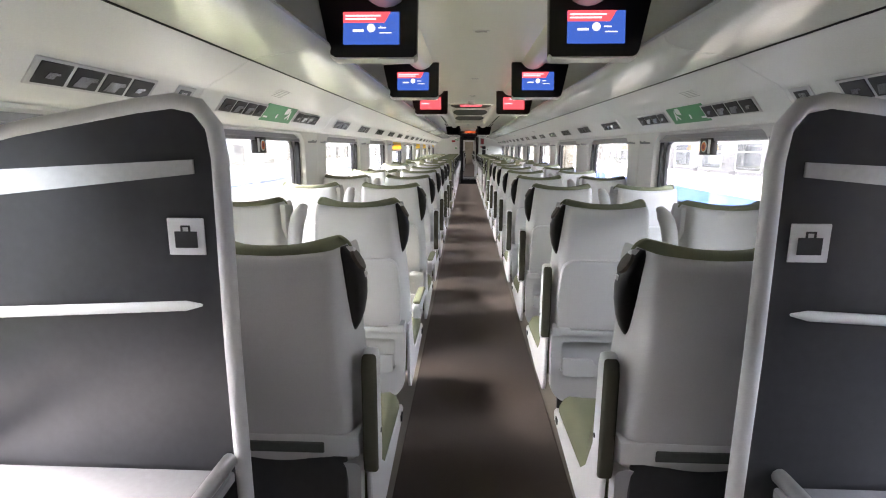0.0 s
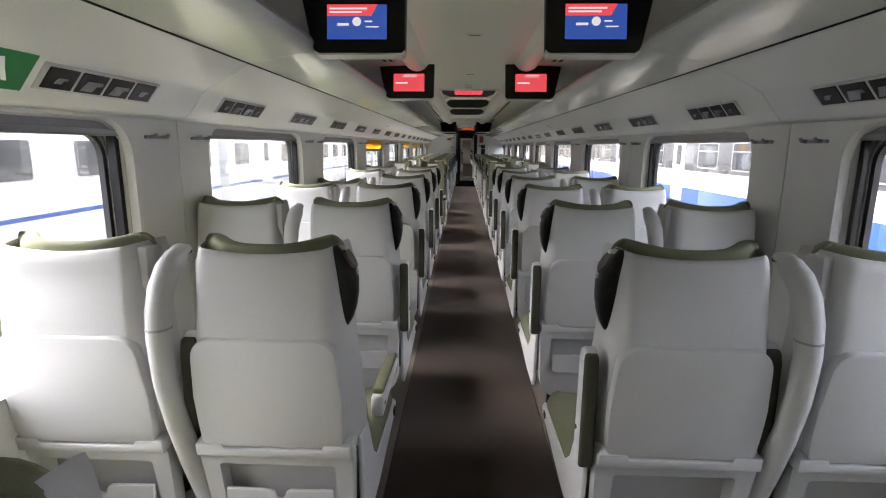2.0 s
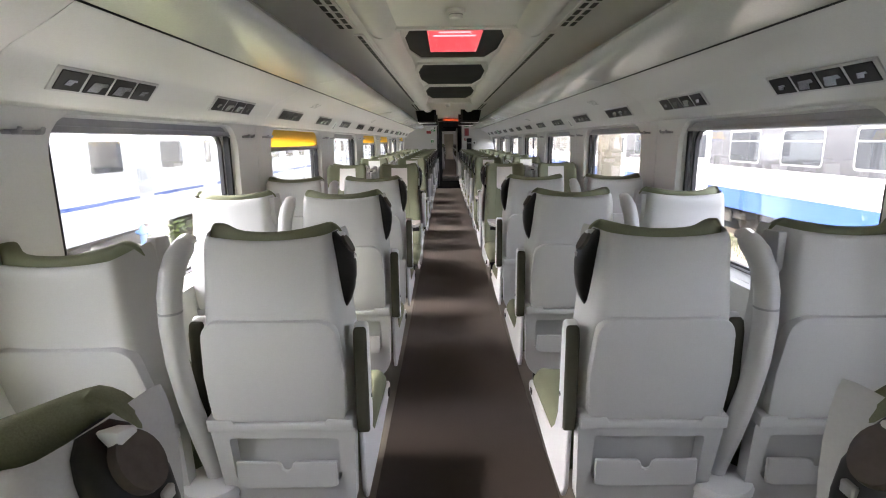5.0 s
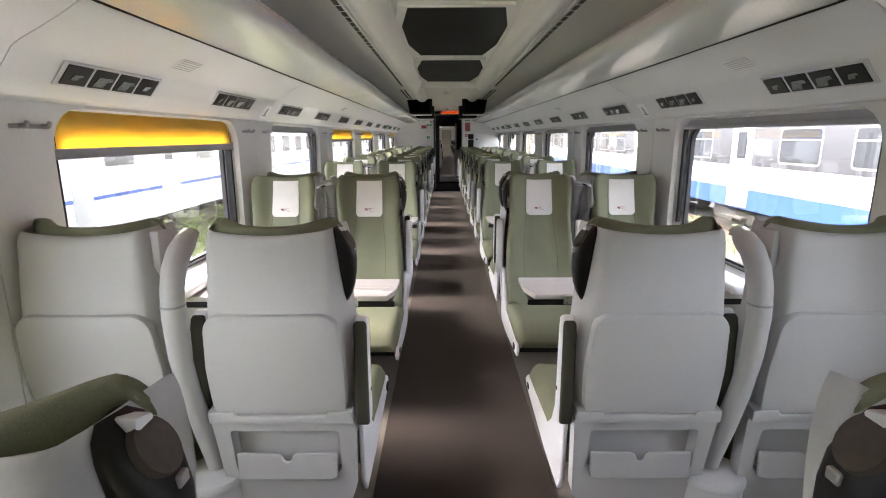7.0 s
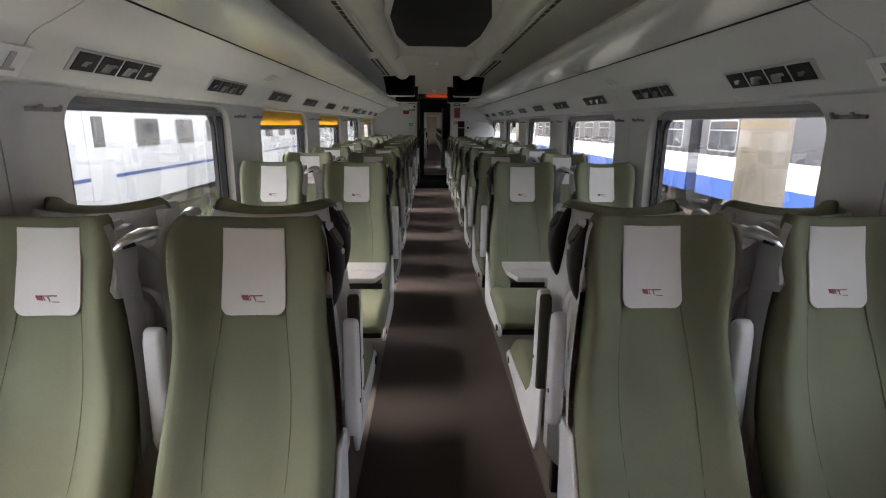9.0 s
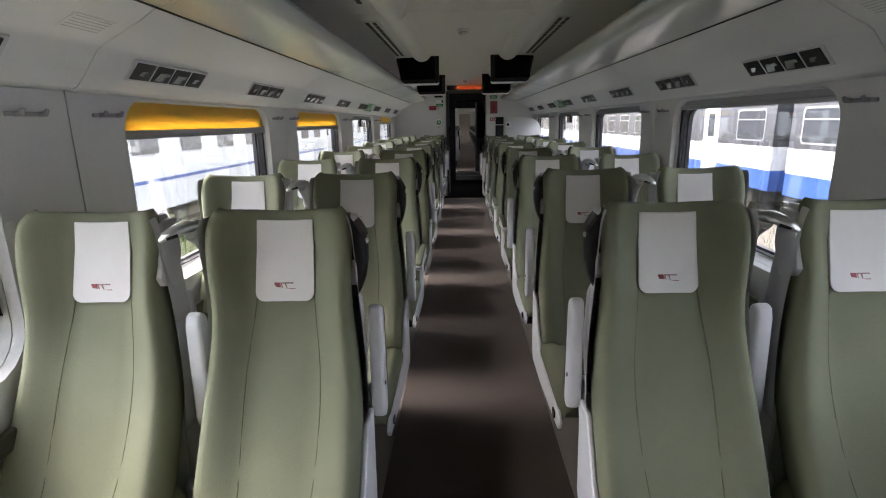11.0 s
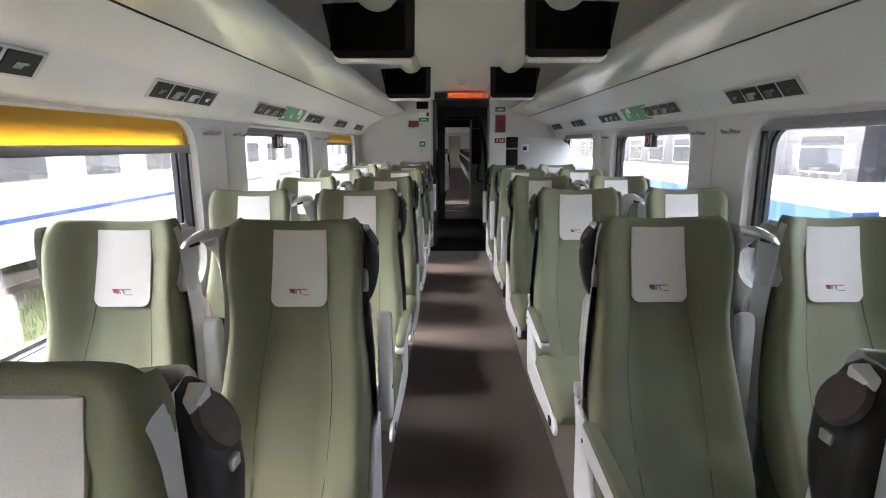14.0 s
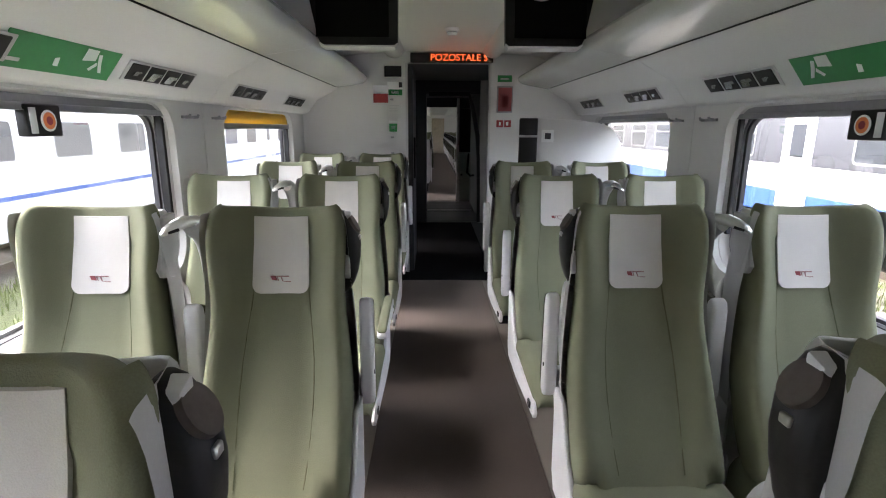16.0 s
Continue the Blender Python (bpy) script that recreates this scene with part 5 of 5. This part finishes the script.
def coach(s, x_near, y0, y1, style):
    """A parked coach of a train on the next track; its near side stands at x_near."""
    lbl = "parked white coach with a thin blue line and small windows" if style == "white" else "parked coach, grey round the windows, white band, blue below"
    c = thing("rail_coach", lbl, "train coach", "parked coaches", at=(s * (x_near + 1.4), (y0 + y1) / 2, GROUND))
    h, l = 0.0, (y1 - y0) / 2
    g = -GROUND
    def slab(name, z0, z1, mat, out=0.0, label=""):
        return part(name, fresh_box(-1.4 - out, 1.4 + out, -l, l, z0 + g, z1 + g, 0.01, 1), mat, c, label)
    def facing(x0, x1):
        return sorted((-s * x0, -s * x1))
    if style == "white":
        body = slab("body", -0.47, 2.2, M_COACH_WHITE)
        a, b = facing(1.4, 1.406)
        part("stripe", fresh_box(a, b, -l, l, 0.20 + g, 0.28 + g), M_COACH_BLUE, c, "thin blue line")
        zw0, zw1, pitch, w = 0.82, 1.55, 1.95, 1.15
    else:
        body = slab("body", -0.30, 0.19, M_COACH_BLUE, label="blue lower panel")
        slab("band", 0.19, 0.74, M_COACH_WHITE, 0.004)
        slab("upper_body", 0.74, 2.2, M_COACH_GREY)
        zw0, zw1, pitch, w = 0.85, 1.62, 1.95, 1.3
    bm = bmesh.new()
    prism(bm, [(-1.4, 2.2 + g), (-1.3, 2.5 + g), (-0.9, 2.75 + g), (0, 2.85 + g), (0.9, 2.75 + g), (1.3, 2.5 + g), (1.4, 2.2 + g)], "y", -l, l)
    part("roof", bm, M_COACH_GREY, c)
    n = int(2 * l / pitch)
    for i in range(n):
        y = -l + (i + 0.5) * 2 * l / n
        if i in (1, n - 2):
            a, b = facing(1.4, 1.412)
            d = part("door", fresh_box(a, b, y - 0.45, y + 0.45, -0.25 + g, 1.75 + g, 0.004, 1), M_COACH_WHITE, c, "white entrance door with a narrow window")
            a, b = facing(1.412, 1.418)
            part("pane", fresh_box(a, b, y - 0.2, y + 0.2, 0.9 + g, 1.55 + g, 0.002, 1), M_COACH_PANE, d)
            part("step", fresh_box(*facing(1.3, 1.46), y - 0.4, y + 0.4, -0.55 + g, -0.5 + g, 0.004, 1), M_IRON, d)
            continue
        bm = bmesh.new()
        x = -s * 1.4
        ring(bm, rounded(w, zw1 - zw0, 0.1, 4, y, (zw0 + zw1) / 2 + g), rounded(w - 0.08, zw1 - zw0 - 0.08, 0.07, 4, y, (zw0 + zw1) / 2 + g), lambda p, dd: (x - s * 0.008 * (1 - dd), p[0], p[1]))
        f = part("window", bm, M_ALU if style == "white" else M_STEEL, c)
        bm = bmesh.new()
        prism(bm, rounded(w - 0.08, zw1 - zw0 - 0.08, 0.07, 4, y, (zw0 + zw1) / 2 + g), "x", x - s * 0.003, x + s * 0.001)
        part("pane", bm, M_COACH_PANE, f, smooth=None)
        if style != "white":
            part("bar", fresh_box(*sorted((x - s * 0.012, x - s * 0.002)), y - w / 2 + 0.06, y + w / 2 - 0.06, zw0 + 0.5 + g, zw0 + 0.53 + g), M_STEEL, f)
    for k in range(6):
        y = -l + 2.0 + k * (2 * l - 4) / 5
        part("underframe_box", fresh_box(-1.0, 1.0, y - 0.7, y + 0.7, -0.75 + g, -0.32 + g, 0.03, 1), M_IRON, c)
    for y in (-l + 3.4, l - 3.4):
        bogie = part("bogie", fresh_box(-1.12, 1.12, y - 1.6, y + 1.6, -0.62 + g, -0.38 + g, 0.04, 1), M_IRON, c)
        for dy in (-1.25, 1.25):
            bm = bmesh.new()
            for sx in (-0.75, 0.75):
                t = bmesh.new()
                bmesh.ops.create_cone(t, cap_ends=True, segments=24, radius1=0.46, radius2=0.46, depth=0.13)
                merge(bm, t, Matrix.Translation((sx, y + dy, -0.62 + g)) @ Matrix.Rotation(radians(90), 4, "Y"))
            part("wheelset", bm, M_IRON, bogie)
        for dy in (-0.9, 0.0, 0.9):
            part("axle_box", fresh_box(*sorted((-s * 1.12, -s * 1.2)), y + dy - 0.16, y + dy + 0.16, -0.72 + g, -0.42 + g, 0.03, 1), M_IRON, bogie)
    return c


for y in (-34.0, -8.6, 16.8, 42.2):
    coach(-1, 7.2, y, y + 24.8, "white")
    coach(1, 7.2, y + 6.0, y + 30.8, "blue")
for x in (-9.35, -7.85, 7.85, 9.35, -0.75, 0.75):
    bm = bmesh.new()
    prism(bm, [(x - 0.07, GROUND), (x + 0.07, GROUND), (x + 0.02, GROUND + 0.03), (x + 0.035, GROUND + 0.16), (x - 0.035, GROUND + 0.16), (x - 0.02, GROUND + 0.03)], "y", -80, 90)
    solid("rail", bm, M_RAIL, "worn steel rail on the gravel", "rail", kind="structure")


# ---------------------------------------------------------------- grass, weeds, posts
def blades(bm, rng, n, x0, x1, y0, y1, h0, h1, w, lean=0.4):
    """Loose tapered blades standing on the ground."""
    for _ in range(n):
        x, y = rng.uniform(x0, x1), rng.uniform(y0, y1)
        h, a, d = rng.uniform(h0, h1), rng.uniform(0, 6.28), rng.uniform(0, lean)
        b = rng.uniform(0, 6.28)
        ex, ey = math.cos(a) * w, math.sin(a) * w
        dx, dy = math.cos(b) * d * h, math.sin(b) * d * h
        g = GROUND - 0.01
        v = [bm.verts.new(p) for p in ((x - ex, y - ey, g), (x + ex, y + ey, g), (x + dx * 0.5 + ex * 0.7, y + dy * 0.5 + ey * 0.7, g + h * 0.6), (x + dx * 0.5 - ex * 0.7, y + dy * 0.5 - ey * 0.7, g + h * 0.6), (x + dx, y + dy, g + h))]
        bm.faces.new((v[0], v[1], v[2], v[3]))
        bm.faces.new((v[3], v[2], v[4]))


rng = random.Random(7)
bm = bmesh.new()
box(bm, -6.95, -3.0, -30, 60, GROUND - 0.2, GROUND + 0.012)
solid("verge", bm, M_TURF, "patchy green turf beside the track", "grass", kind="structure")
for s, tufts in ((-1, 640), (1, 110)):
    bm = bmesh.new()
    for _ in range(tufts):
        cx, cy = (rng.uniform(3.2, 7.2) if s < 0 else rng.choice((rng.uniform(6.3, 7.4), rng.uniform(2.6, 4.4)))), rng.uniform(-4.0, 38.0)
        r = rng.uniform(0.15, 0.6)
        blades(bm, rng, 48, s * cx - r, s * cx + r, cy - r, cy + r, 0.05, 0.30 if cx > 6.0 else 0.13, 0.007)
    solid("grass", bm, M_GRASS, "uneven dry green grass beside the track", "grass", kind="stuff", smooth=None)


def weed(x, y, size, seed):
    """A bushy weed: thin stems with many small leaves."""
    r = random.Random(seed)
    w = thing("weed", "bushy bright green weed growing beside the track", "weed", "weeds beside the track", at=(x, y, GROUND))
    st, lf = bmesh.new(), bmesh.new()
    for _ in range(9):
        a, lean, h = r.uniform(0, 6.28), r.uniform(0.1, 0.6), size * r.uniform(0.6, 1.1)
        tip = Vector((math.cos(a) * lean * h, math.sin(a) * lean * h, h))
        tube(st, [(0, 0, -0.02), tuple(tip * 0.55 + Vector((0, 0, 0.05 * h))), tuple(tip)], [0.008, 0.006, 0.003], 5)
        for _ in range(16):
            k = r.uniform(0.3, 1.05)
            c = tip * k + Vector([r.uniform(-0.1, 0.1) * size for _ in range(3)])
            t, l = r.uniform(0, 6.28), size * r.uniform(0.06, 0.13)
            d, u = Vector((math.cos(t), math.sin(t), r.uniform(-0.4, 0.5))).normalized(), Vector((-math.sin(t), math.cos(t), r.uniform(-0.3, 0.3))).normalized()
            v = [lf.verts.new(q) for q in (c - d * l, c + u * l * 0.5, c + d * l, c - u * l * 0.5)]
            lf.faces.new(v)
    part("stem", st, M_GRASS, w)
    part("foliage", lf, M_WEED, w, smooth=None)


for i, (x, y, h) in enumerate(((6.7, 14.6, 0.7), (6.9, 15.4, 0.55), (6.6, 17.2, 0.6), (6.8, 12.2, 0.45), (6.6, 20.3, 0.5), (6.9, 9.1, 0.5), (6.7, 23.0, 0.6), (6.8, 6.4, 0.4), (6.7, 4.0, 0.5),
                               (-6.8, 16.9, 0.75), (-6.7, 18.0, 0.65), (-6.9, 15.9, 0.6), (-6.6, 19.6, 0.7), (-6.8, 13.1, 0.5), (-6.8, 21.8, 0.6), (-6.7, 7.2, 0.5), (-6.9, 5.2, 0.5), (-6.8, 25.0, 0.6), (-6.5, 10.9, 0.5))):
    weed(x, y, h, 100 + i)

# pale kerb strip along the path
bm = bmesh.new()
box(bm, 5.0, 5.25, -30, 60, GROUND - 0.2, GROUND + 0.06, 0.01, 1)
solid("kerb", bm, M_CONCRETE, "pale concrete kerb along the gravel path", "kerb", kind="structure")

hyd = thing("hydrant", "blue painted standpipe hydrant on a round concrete cover", "hydrant", at=(-6.55, 15.05, GROUND))
bm = bmesh.new()
lathe(bm, [(0.085, 0.0), (0.075, 0.04), (0.07, 0.7), (0.095, 0.72), (0.095, 0.78), (0.07, 0.82), (0.05, 0.88), (0.02, 0.92)], (0, 0), 16)
part("pipe", bm, M_HYDRANT, hyd)
bm = bmesh.new()
tube(bm, [(-0.14, 0, 0.75), (0.14, 0, 0.75)], 0.045, 10)
part("outlet", bm, M_HYDRANT, hyd)
part("label_plate", fresh_box(0.066, 0.074, -0.04, 0.04, 0.38, 0.6), M_WHITE, hyd, "white label plate")
cover = thing("manhole_cover", "round grey concrete cover in the grass", "manhole cover", at=(-6.0, 15.2, GROUND))
bm = bmesh.new()
lathe(bm, [(0.5, 0.0), (0.5, 0.03), (0.46, 0.04), (0.05, 0.04)], (0, 0), 24)
part("slab", bm, M_CONCRETE, cover)
for x, y in ((2.38, 12.05), (6.2, 45.0), (6.2, -12.0)):
    pl = thing("lamp_post", "weathered pale pole standing beside the track", "pole", "poles beside the track", at=(x, y, GROUND))
    bm = bmesh.new()
    lathe(bm, [(0.19, 0.0), (0.18, 0.5), (0.15, 7.5), (0.05, 7.55)], (0, 0), 14)
    part("shaft", bm, M_WOOD, pl)
    bm = bmesh.new()
    lathe(bm, [(0.26, 0.0), (0.26, 0.25), (0.2, 0.3)], (0, 0), 14)
    part("footing", bm, M_CONCRETE, pl)
